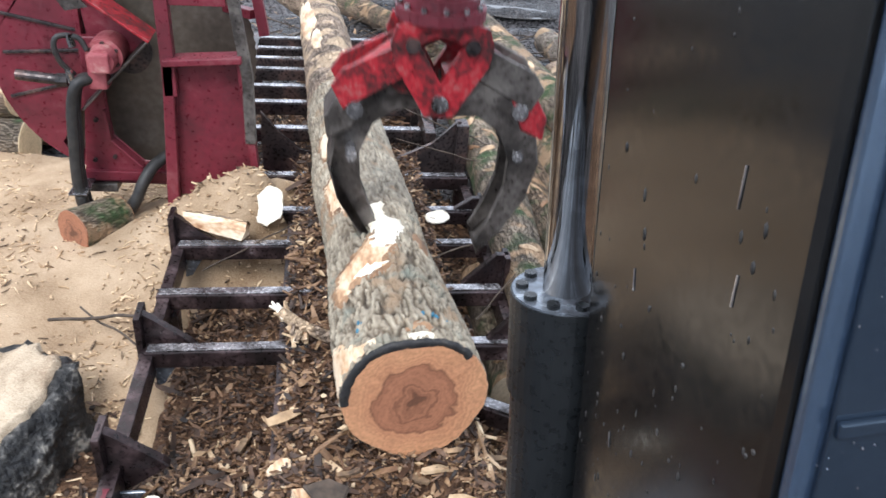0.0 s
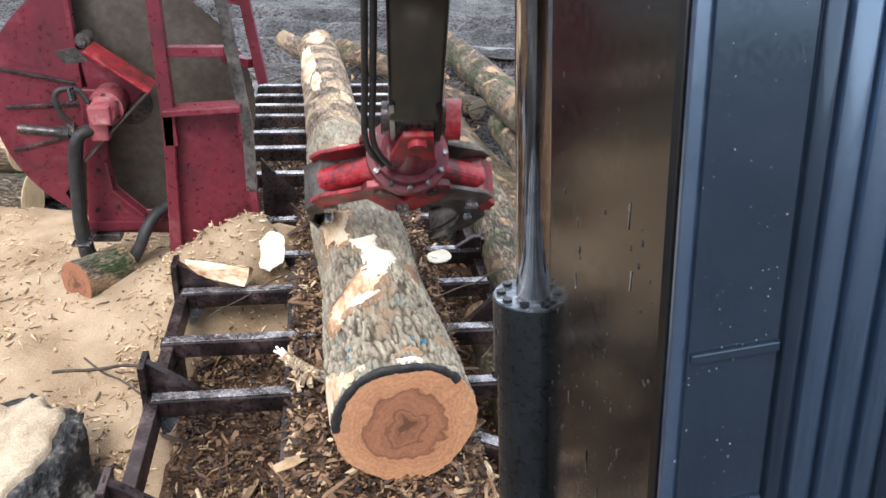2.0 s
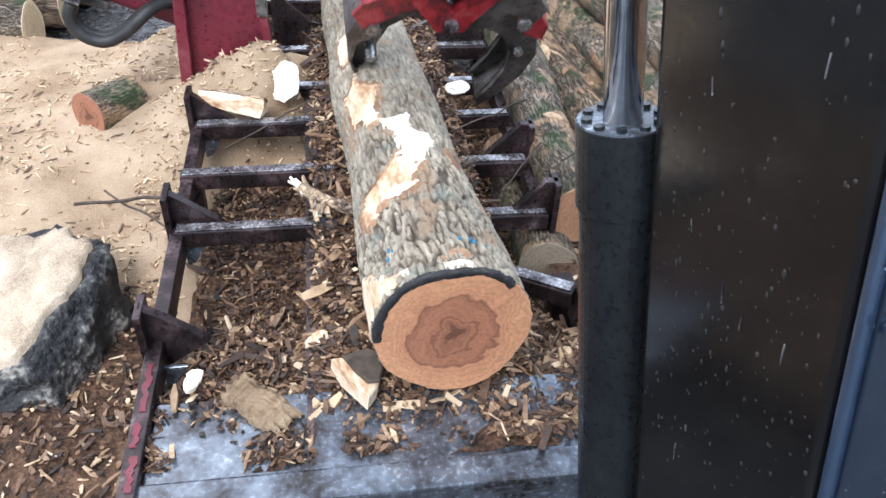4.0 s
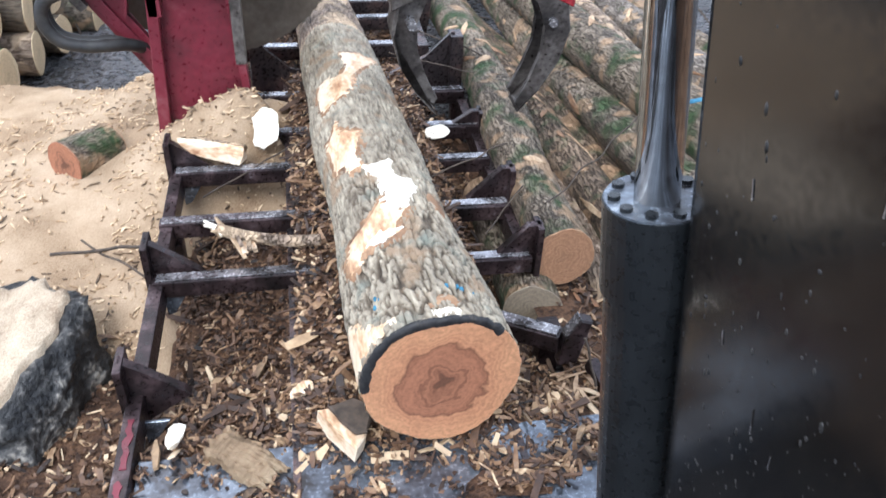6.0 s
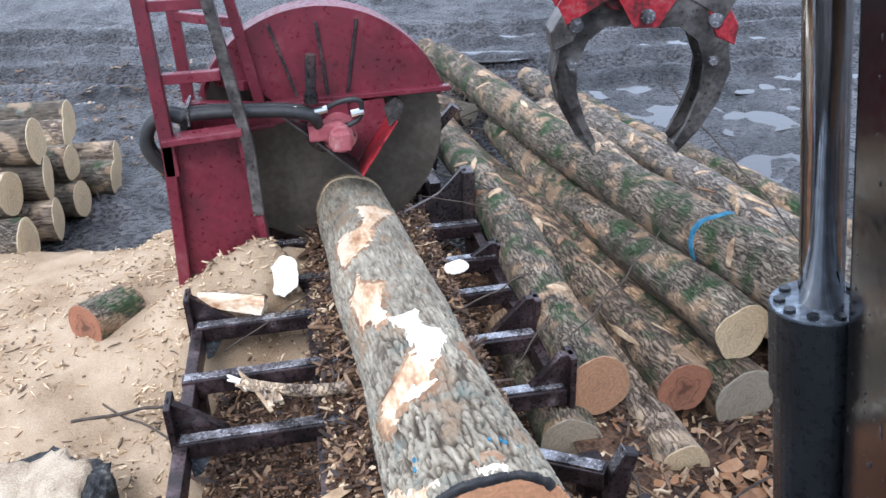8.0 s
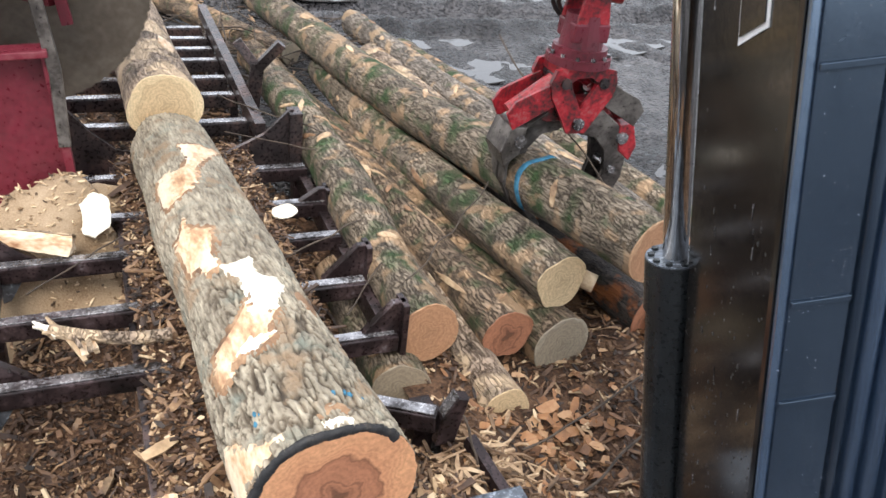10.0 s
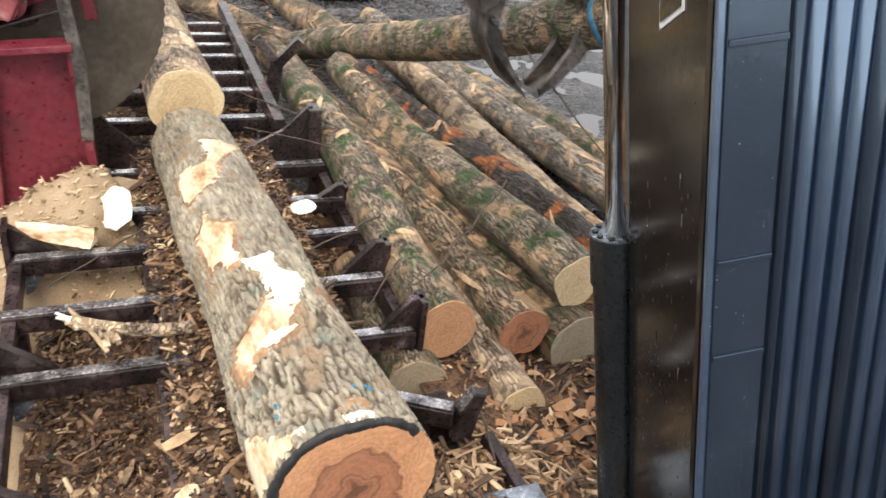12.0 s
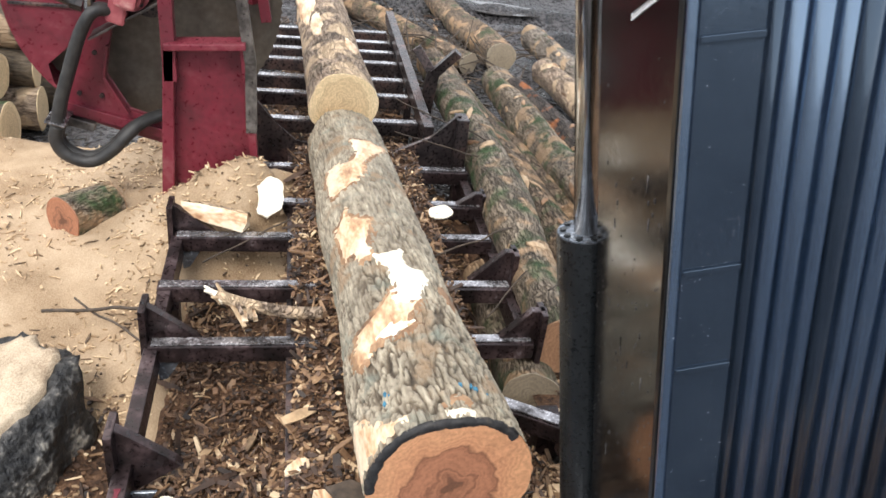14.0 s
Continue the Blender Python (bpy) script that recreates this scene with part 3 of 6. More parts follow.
def scatter(name, count, place, size, mat, label, category, seed, flat=0.5, curl=0.15, thin=(0.002, 0.006)):
    """Many loose slivers in one mesh. place(rng) gives a point and its ground's tilt; size(rng) gives length and width."""
    rng = random.Random(seed)
    verts, faces = [], []
    for _ in range(count):
        p = Vector(place(rng))
        L, W = size(rng)
        T = rng.uniform(*thin)
        e = Euler((rng.gauss(0, flat), rng.gauss(0, flat), rng.uniform(0, 6.3)))
        R = e.to_matrix()
        b = len(verts)
        c = curl * L * rng.uniform(-1, 1)
        w0, w1, w2 = W * rng.uniform(0.3, 1), W, W * rng.uniform(0.15, 0.9)
        for y, w, h in ((-L / 2, w0, 0.0), (0.0, w1, c), (L / 2, w2, 0.0)):
            j = rng.uniform(-0.15, 0.15) * W
            for x, z in ((-w / 2 + j, h), (w / 2 + j, h), (w / 2 + j, h + T), (-w / 2 + j, h + T)):
                verts.append(tuple(p + R @ Vector((x, y, z))))
        for s in (0, 4):
            for k in range(4):
                faces.append((b + s + k, b + s + (k + 1) % 4, b + s + 4 + (k + 1) % 4, b + s + 4 + k))
        faces.append((b + 3, b + 2, b + 1, b))
        faces.append((b + 8, b + 9, b + 10, b + 11))
    me = bpy.data.meshes.new(name)
    me.from_pydata(verts, [], faces)
    me.materials.append(mat)
    ob = new(name, me)
    return tagged(ob, label, category, "", "stuff")


def field(name, xs, ys, height, mat, label, category, kind="stuff", skip=None):
    """A sheet of ground over a grid, with a height for each place."""
    nx, ny = len(xs), len(ys)
    verts = [(x, y, height(x, y)) for y in ys for x in xs]
    faces = [(j * nx + i, j * nx + i + 1, (j + 1) * nx + i + 1, (j + 1) * nx + i) for j in range(ny - 1) for i in range(nx - 1)
             if not (skip and skip((xs[i] + xs[i + 1]) / 2, (ys[j] + ys[j + 1]) / 2))]
    me = bpy.data.meshes.new(name)
    me.from_pydata(verts, [], faces)
    me.materials.append(mat)
    for p in me.polygons:
        p.use_smooth = True
    return tagged(new(name, me), label, category, "", kind)


def smooth(a, b, x):
    t = min(max((x - a) / (b - a), 0), 1)
    return t * t * (3 - 2 * t)


def fbm(x, y, s, seed=0.0, octaves=4):
    return noise.fractal(Vector((x * s, y * s, seed)), 1.0, 2.0, octaves)


# ---- ground ----
GROUND = -0.42


def ground_z(x, y):
    near = 1 - smooth(9, 30, math.hypot(x, y - 4))
    z = GROUND + near * (0.05 * fbm(x, y, 0.5) + 0.02 * fbm(x, y, 2.5, 3) + 0.012 * fbm(x, y, 9, 5))
    # wheel ruts that sweep across the yard behind the deck
    for off in (0.0, 1.9):
        d = abs(y - (9.3 + off - 0.22 * x + 0.05 * x * x * 0.3))
        z += near * 0.09 * (math.exp(-((d - 0.45) / 0.16) ** 2) - 1.2 * math.exp(-(d / 0.28) ** 2))
    lug = (0.022 * math.sin(13 * (x + 0.6 * y) + 2.5 * fbm(x, y, 0.8, 7)) * max(0, fbm(x, y, 0.6, 12) + 0.4) + 0.035 * fbm(x, y, 3.1, 21)) * near * smooth(5.5, 7.0, y + abs(x))
    return z + lug + 0.35 * smooth(11, 25, y)


def axis_steps(lo, hi, fine, far):
    a = list(np.arange(lo, hi + 1e-6, fine))
    g, left, right = fine, [lo], [hi]
    while right[-1] < far:
        g *= 1.5
        left.append(left[-1] - g)
        right.append(right[-1] + g)
    return left[:0:-1] + a + right[1:]


ground = field("ground", axis_steps(-5, 7, 0.07, 900), axis_steps(-1.5, 14, 0.07, 900), ground_z, MUD, "wet grey churned mud of the log yard", "ground", "structure")


def dust_z(x, y):
    edge = smooth(-0.36, -0.68, x) * smooth(-3.6, -2.4, x) * smooth(2.3, 2.75, y + 0.25 * (x + 0.7)) * (1 - smooth(4.75, 5.55, y + 0.3 * fbm(x, y, 1.2)))
    z = GROUND - 0.06 + edge * (0.27 + 0.07 * fbm(x, y, 0.9, 2) + 0.02 * fbm(x, y, 4, 8) + 0.008 * fbm(x, y, 16, 4))
    heap = math.exp(-((x + 0.3) / 0.3) ** 2 - ((y - 3.75) / 0.27) ** 2)
    heap2 = math.exp(-((x + 0.1) / 0.3) ** 2 - ((y - 4.0) / 0.25) ** 2)
    return z + 0.72 * max(heap, 0.75 * heap2) * (1 + 0.12 * fbm(x, y, 7, 1))


sawdust = field("sawdust", list(np.arange(-3.8, 0.35, 0.045)), list(np.arange(1.4, 6.8, 0.045)), dust_z, SAWDUST, "heap of pale orange sawdust beside the log deck", "sawdust")


def mulch_z(x, y):
    n = 0.025 * fbm(x, y, 5, 6) + 0.012 * fbm(x, y, 18, 2)
    centre = smooth(-0.12, -0.05, x) * (1 - smooth(0.6, 0.68, x))
    z = -0.33 + 0.33 * centre + n
    front = 1 - smooth(1.95, 2.45, y)
    z += front * (0.2 * (1 - centre)) - 0.03 * front
    plate = 1 - smooth(1.78, 1.95, y + 0.1 * fbm(x, y, 3, 14))
    z += plate * (-0.061 + 1.3 * n + 0.035 * fbm(x, y, 3.2, 44) - z)
    return z - 0.1 * smooth(4.3, 4.7, y)


mulch = field("bark_mulch", list(np.arange(-0.56, 0.9, 0.035)), list(np.arange(1.52, 6.9, 0.035)), mulch_z, DEBRIS, "dark brown bark mulch filling the log deck", "mulch")


def litter_z(x, y):
    return GROUND + 0.09 + 0.05 * fbm(x, y, 2.2, 9) + 0.015 * fbm(x, y, 11, 1) + 0.16 * (1 - smooth(0.85, 1.5, x)) * (1 - smooth(2.4, 3.2, y)) - 0.12 * smooth(2.1, 2.9, x)


litter = field("bark_litter", list(np.arange(0.86, 3.1, 0.05)), list(np.arange(0.9, 4.2, 0.05)), litter_z, DEBRIS, "wet bark litter on the ground beside the deck", "litter")



def side_z(x, y):
    edge = smooth(-2.9, -2.3, x) * (1 - smooth(2.35, 2.8, y + 0.25 * (x + 0.7))) * smooth(0.5, 0.9, y)
    return GROUND - 0.08 + edge * (0.17 + 0.05 * fbm(x, y, 2.0, 19) + 0.015 * fbm(x, y, 11, 3))


side_litter = field("bark_litter", list(np.arange(-3.0, -0.62, 0.05)), list(np.arange(0.45, 2.9, 0.05)), side_z, DEBRIS, "brown bark litter on the ground before the sawdust", "litter")


WATER = bpy.data.materials.new("puddle_water")
WATER.use_nodes = True
_wb = WATER.node_tree.nodes["Principled BSDF"]
_wb.inputs["Base Color"].default_value = (0.06, 0.056, 0.055, 1)
_wb.inputs["Roughness"].default_value = 0.06
_wnz = WATER.node_tree.nodes.new("ShaderNodeTexNoise")
_wnz.inputs["Scale"].default_value = 9.0
_wbp = WATER.node_tree.nodes.new("ShaderNodeBump")
_wbp.inputs["Strength"].default_value, _wbp.inputs["Distance"].default_value = 0.06, 0.02
WATER.node_tree.links.new(_wnz.outputs[0], _wbp.inputs["Height"])
WATER.node_tree.links.new(_wbp.outputs[0], _wb.inputs["Normal"])


def puddle(x, y, rx, ry, turn, seed):
    bm = bmesh.new()
    k = 48
    c, s_ = math.cos(turn), math.sin(turn)
    ring = []
    for i in range(k):
        t = 2 * math.pi * i / k
        w = 1 + 0.5 * noise.noise(Vector((math.cos(t) * 1.4, math.sin(t) * 1.4, seed)))
        u, v = 1.1 * rx * w * math.cos(t), 1.5 * ry * w * math.sin(t)
        ring.append((x + c * u - s_ * v, y + s_ * u + c * v))
    inside = [(x + f * (a - x), y + f * (b - y)) for a, b in ring for f in (0.25, 0.5, 0.75, 1.0)]
    z = sorted(ground_z(a, b) for a, b in inside)[int(0.26 * len(inside))]
    prism(bm, ring, 0.01, "z", z)
    return tagged(part("puddle", bm, WATER, None), "shallow muddy puddle in the yard", "puddle", "puddles in the mud", "structure")


for x, y, rx, ry, turn, seed in ((4.3, 6.6, 0.7, 0.22, 0.4, 1.0), (5.2, 7.6, 0.9, 0.25, 0.3, 2.0), (3.6, 8.4, 0.8, 0.2, -0.2, 3.0), (3.3, 5.3, 0.5, 0.16, 0.5, 4.0), (2.2, 9.4, 0.6, 0.16, -0.2, 5.0), (5.4, 9.6, 1.1, 0.3, 0.1, 6.0), (-2.6, 8.8, 0.5, 0.12, 0.2, 7.0), (4.9, 5.4, 0.5, 0.2, 0.7, 8.0), (3.4, 6.9, 0.6, 0.2, 0.3, 9.0), (4.4, 8.4, 1.0, 0.24, 0.15, 10.0), (3.1, 7.8, 0.5, 0.15, 0.2, 11.0), (4.0, 4.6, 0.5, 0.18, 0.6, 12.0), (6.2, 8.6, 1.2, 0.3, 0.2, 13.0), (4.6, 10.6, 1.3, 0.25, 0.0, 14.0), (2.4, 10.4, 0.8, 0.2, -0.1, 15.0), (5.6, 6.4, 0.6, 0.25, 0.5, 16.0)):
    puddle(x, y, rx, ry, turn, seed)

# ---- log deck ----
def build_deck():
    deck = empty("log_deck")
    tagged(deck, "rusty dark steel log deck with cross bars and stops", "log deck")
    rng = random.Random(4)
    bm = bmesh.new()
    beam(bm, (-0.57, 1.42, -0.06), (-0.57, 4.5, -0.06), 0.05, 0.1)
    rail = part("rail", bm, RUSTY, deck, "purple-brown steel side rail")
    for ya, yb, xo in ((1.46, 1.58, 0.004), (1.61, 1.7, -0.003), (1.74, 1.93, 0.002)):
        bm = bmesh.new()
        k = 9
        edge = [(-0.57 + xo + (0.009 + 0.012 * noise.noise(Vector((i * 0.9, ya * 7, sd)))) * sd, ya + (yb - ya) * (i / k)) for sd in (-1, 1) for i in (range(k + 1) if sd < 0 else range(k, -1, -1))]
        prism(bm, edge, 0.003, "z", -0.0085)
        part("paint_remnant", bm, RED, rail, "flaking red paint on the rail")
    bm = bmesh.new()
    beam(bm, (0.86, 2.64, -0.09), (0.86, 4.5, -0.09), 0.05, 0.1)
    part("rail", bm, RUSTY, deck)
    for x in (-0.08, 0.6):
        bm = bmesh.new()
        box(bm, (x - 0.012, 1.6, -0.4), (x + 0.012, 4.4, -0.05), 0.003)
        part("trough_wall", bm, STEEL_DARK, deck, "dark inner trough wall")
    for y, x0, x1 in ((2.615, -0.58, 0.86), (3.0, -0.6, 0.86), (3.4, -0.58, 0.86), (3.74, -0.3, 0.88), (4.15, -0.3, 0.88)):
        bm = bmesh.new()
        beam(bm, (x0, y, -0.035), (x1, y + rng.uniform(-0.02, 0.02), -0.035), 0.06, 0.07, bevel=0.006)
        bar = part("cross_bar", bm, RUSTY, deck)
        # worn top strip, made pale to carry the bar's wet glints
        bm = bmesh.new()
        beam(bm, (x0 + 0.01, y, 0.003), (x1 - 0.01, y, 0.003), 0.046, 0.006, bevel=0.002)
        part("worn_glint_edge", bm, SHINY_TOP, bar, "polished top of a cross bar, wet glints put into its pale colour")
    # the front arm that is bent aside
    bm = bmesh.new()
    beam(bm, (0.56, 2.34, -0.06), (0.85, 2.14, -0.04), 0.07, 0.07, bevel=0.006)
    bar = part("cross_bar", bm, RUSTY, deck)
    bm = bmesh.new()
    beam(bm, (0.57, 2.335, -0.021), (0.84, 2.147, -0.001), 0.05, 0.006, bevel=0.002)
    part("worn_glint_edge", bm, SHINY_TOP, bar)
    bm = bmesh.new()
    prism(bm, ((0.84, -0.13), (0.91, -0.13), (0.945, 0.06), (0.9, 0.075), (0.85, -0.01)), 0.05, "y", 2.13, 0.006)
    stop = part("stop_plate", bm, RUSTY, deck)
    bm = bmesh.new()
    beam(bm, (0.853, 2.13, 0.0), (0.9, 2.13, 0.08), 0.044, 0.006, bevel=0.002)
    part("worn_glint_edge", bm, SHINY_TOP, stop)
    bm = bmesh.new()
    beam(bm, (0.95, 2.08, -0.1), (1.02, 1.7, -0.2), 0.04, 0.05)
    part("brace", bm, RUSTY, deck)
    bm = bmesh.new()
    box(bm, (0.72, 1.72, -0.28), (0.86, 1.86, -0.1), 0.02)
    part("foot_block", bm, STEEL_DARK, deck)
    # stops on the outer ends of the bars
    for y in (3.46, 2.68, 2.05):
        bm = bmesh.new()
        prism(bm, ((-0.6, -0.13), (-0.545, -0.13), (-0.4, -0.03), (-0.42, -0.005), (-0.555, 0.10), (-0.6, 0.135)), 0.035, "y", y, 0.004)
        box(bm, (-0.61, y - 0.06, -0.13), (-0.585, y + 0.06, 0.13), 0.004)
        web_of = part("stop_plate", bm, RUSTY, deck)
        bm = bmesh.new()
        prism(bm, ((-0.555, -0.075), (-0.47, -0.075), (-0.52, -0.16), (-0.55, -0.17)), 0.012, "y", y - 0.07, 0.002)
        part("web", bm, WET_PLATE, web_of, "wet blue-grey web plate")
    for y, z in ((3.74, 0.07), (3.09, 0.12), (2.63, 0.13)):
        bm = bmesh.new()
        prism(bm, ((0.69, -0.03), (0.84, -0.1), (0.9, -0.1), (0.9, z), (0.84, z)), 0.035, "y", y, 0.004)
        box(bm, (0.872, y - 0.05, -0.13), (0.897, y + 0.05, z), 0.004)
        part("stop_plate", bm, RUSTY, deck)
    # guide wings beside the blade
    bm = bmesh.new()
    prism(bm, ((-0.26, -0.1), (0.06, -0.1), (0.1, 0.0), (-0.05, 0.03), (-0.17, 0.14), (-0.26, 0.26)), 0.03, "y", 4.42, 0.003)
    part("guide_wing", bm, STEEL_DARK, deck)
    bm = bmesh.new()
    prism(bm, ((0.86, -0.1), (0.5, -0.1), (0.5, 0.01), (0.7, 0.1), (0.84, 0.24), (0.86, 0.24)), 0.03, "y", 4.36, 0.003)
    part("guide_wing", bm, STEEL_DARK, deck)
    bm = bmesh.new()
    box(bm, (0.83, 4.3, -0.15), (0.9, 4.42, 0.23), 0.006)
    part("wing_post", bm, STEEL_DARK, deck)
    # deck behind the blade
    for y in (4.72, 5.16, 5.47, 5.83, 6.08, 6.33, 6.6):
        bm = bmesh.new()
        beam(bm, (-0.42, y, 0.0), (0.68, y, 0.0), 0.07, 0.08, bevel=0.008)
        bar = part("cross_bar", bm, STEEL_DARK, deck)
        # same pale strip, its glints put into the colour
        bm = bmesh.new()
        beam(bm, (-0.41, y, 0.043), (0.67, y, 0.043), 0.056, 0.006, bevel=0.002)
        part("worn_glint_edge", bm, SHINY_TOP, bar)
    for x in (-0.45, 0.71):
        bm = bmesh.new()
        beam(bm, (x, 4.5, 0.06 if x > 0 else -0.02), (x, 6.8, 0.12 if x > 0 else -0.02), 0.06, 0.09)
        part("rail", bm, STEEL_DARK, deck)
    for y in (4.9, 5.4, 5.9, 6.4):
        bm = bmesh.new()
        beam(bm, (0.71, y, -0.42), (0.71, y + 0.001, 0.06), 0.05, 0.05, up=(0, 1, 0))
        part("post", bm, STEEL_DARK, deck)
    bm = bmesh.new()
    beam(bm, (0.78, 5.3, -0.4), (0.84, 5.25, 0.2), 0.08, 0.05, up=(0, 1, 0))
    beam(bm, (0.84, 5.25, 0.17), (0.98, 5.2, 0.34), 0.06, 0.05, up=(0, 1, 0))
    beam(bm, (0.84, 5.25, 0.17), (0.72, 5.3, 0.33), 0.06, 0.05, up=(0, 1, 0))
    part("fork", bm, STEEL_DARK, deck, "forked steel stop post")
    # front cross channel and plate
    bm = bmesh.new()
    box(bm, (-0.54, 1.502, -0.12), (1.0, 1.8, -0.052), 0.003)
    part("front_plate", bm, WET_PLATE, deck, "wet blue-grey steel plate")
    bm = bmesh.new()
    box(bm, (-0.6, 1.40, -0.2), (1.0, 1.5, -0.03), 0.008)
    part("front_channel", bm, WET_PLATE, deck, "wet grey steel front channel")
    for x, y in ((-0.56, 1.5), (-0.56, 3.0), (-0.56, 4.3), (0.86, 2.3), (0.86, 4.2), (-0.45, 6.6)):
        bm = bmesh.new()
        box(bm, (x - 0.04, y - 0.04, -0.55), (x + 0.04, y + 0.04, -0.1), 0.004)
        part("leg", bm, RUSTY, deck)
    return deck


build_deck()


# ---- saw ----
def build_saw_frame():
    fr = empty("saw_frame", pose(0, 3.88, 0))
    tagged(fr, "worn red steel swing saw frame with ladder uprights", "saw frame")
    bm = bmesh.new()
    prism(bm, ((-0.655, -0.2), (-0.27, -0.2), (-0.255, 0.13), (-0.29, 0.7), (-0.61, 0.7), (-0.66, 0.0)), 0.012, "y", 0.0)
    part("front_panel", bm, RED, fr)
    bm = bmesh.new()
    prism(bm, ((-0.70, -0.25), (-0.64, -0.25), (-0.592, 0.72), (-0.64, 0.72)), 0.09, "y", -0.02, 0.004)
    part("panel_flange", bm, RED, fr)
    bm = bmesh.new()
    prism(bm, ((-0.27, -0.2), (-0.235, -0.2), (-0.235, 0.2), (-0.275, 0.72), (-0.31, 0.72), (-0.27, 0.2)), 0.09, "y", -0.02, 0.004)
    part("panel_flange", bm, RED, fr)
    bm = bmesh.new()
    beam(bm, (-0.63, -0.05, 0.72), (-0.28, -0.05, 0.74), 0.12, 0.03, bevel=0.005)
    part("top_flange", bm, RED, fr)
    # front uprights
    bm = bmesh.new()
    beam(bm, (-0.615, -0.03, 0.55), (-0.625, -0.03, 1.75), 0.06, 0.07, up=(0, 1, 0))
    part("upright", bm, RED, fr)
    bm = bmesh.new()
    beam(bm, (-0.262, -0.045, 0.32), (-0.262, -0.045, 0.66), 0.05, 0.06, up=(0, 1, 0))
    beam(bm, (-0.262, -0.045, 0.65), (-0.40, -0.045, 1.75), 0.05, 0.06, up=(0, 1, 0))
    part("upright", bm, CLAW, fr, "grey worn slanting upright")
    # rear uprights
    bm = bmesh.new()
    beam(bm, (-0.56, 0.6, -0.3), (-0.58, 0.6, 1.8), 0.06, 0.07, up=(0, 1, 0))
    part("upright", bm, RED, fr)
    bm = bmesh.new()
    beam(bm, (-0.2, 0.3, 0.75), (-0.36, 0.3, 1.8), 0.05, 0.06, up=(0, 1, 0))
    part("upright", bm, RED, fr)
    for z, w, mat in ((0.99, 0.02, RED), (1.3, 0.02, RED), (1.5, 0.02, RED)):
        bm = bmesh.new()
        beam(bm, (-0.6, -0.02, z), (-0.34 - 0.06 * (z - 1), -0.02, z), 0.05, 0.045)
        part("rung", bm, mat, fr)
    for z in (0.85, 1.15, 1.45):
        bm = bmesh.new()
        beam(bm, (-0.57, 0.6, z), (-0.25, 0.3, z), 0.05, 0.045)
        part("rung", bm, RED, fr)
    bm = bmesh.new()
    box(bm, (-0.64, 0.2, -0.3), (-0.1, 0.62, -0.15), 0.01)
    part("pivot_base", bm, RED, fr)
    bm = bmesh.new()
    box(bm, (-1.0, 0.1, -0.3), (-0.62, 0.2, -0.18), 0.008)
    part("side_beam", bm, RED, fr)
    for x, y in ((-0.6, 0.0), (-0.26, 0.0), (-0.56, 0.58)):
        bm = bmesh.new()
        box(bm, (x - 0.04, y - 0.03, -0.55), (x + 0.04, y + 0.03, -0.15), 0.004)
        part("leg", bm, RED, fr)
    return fr


build_saw_frame()


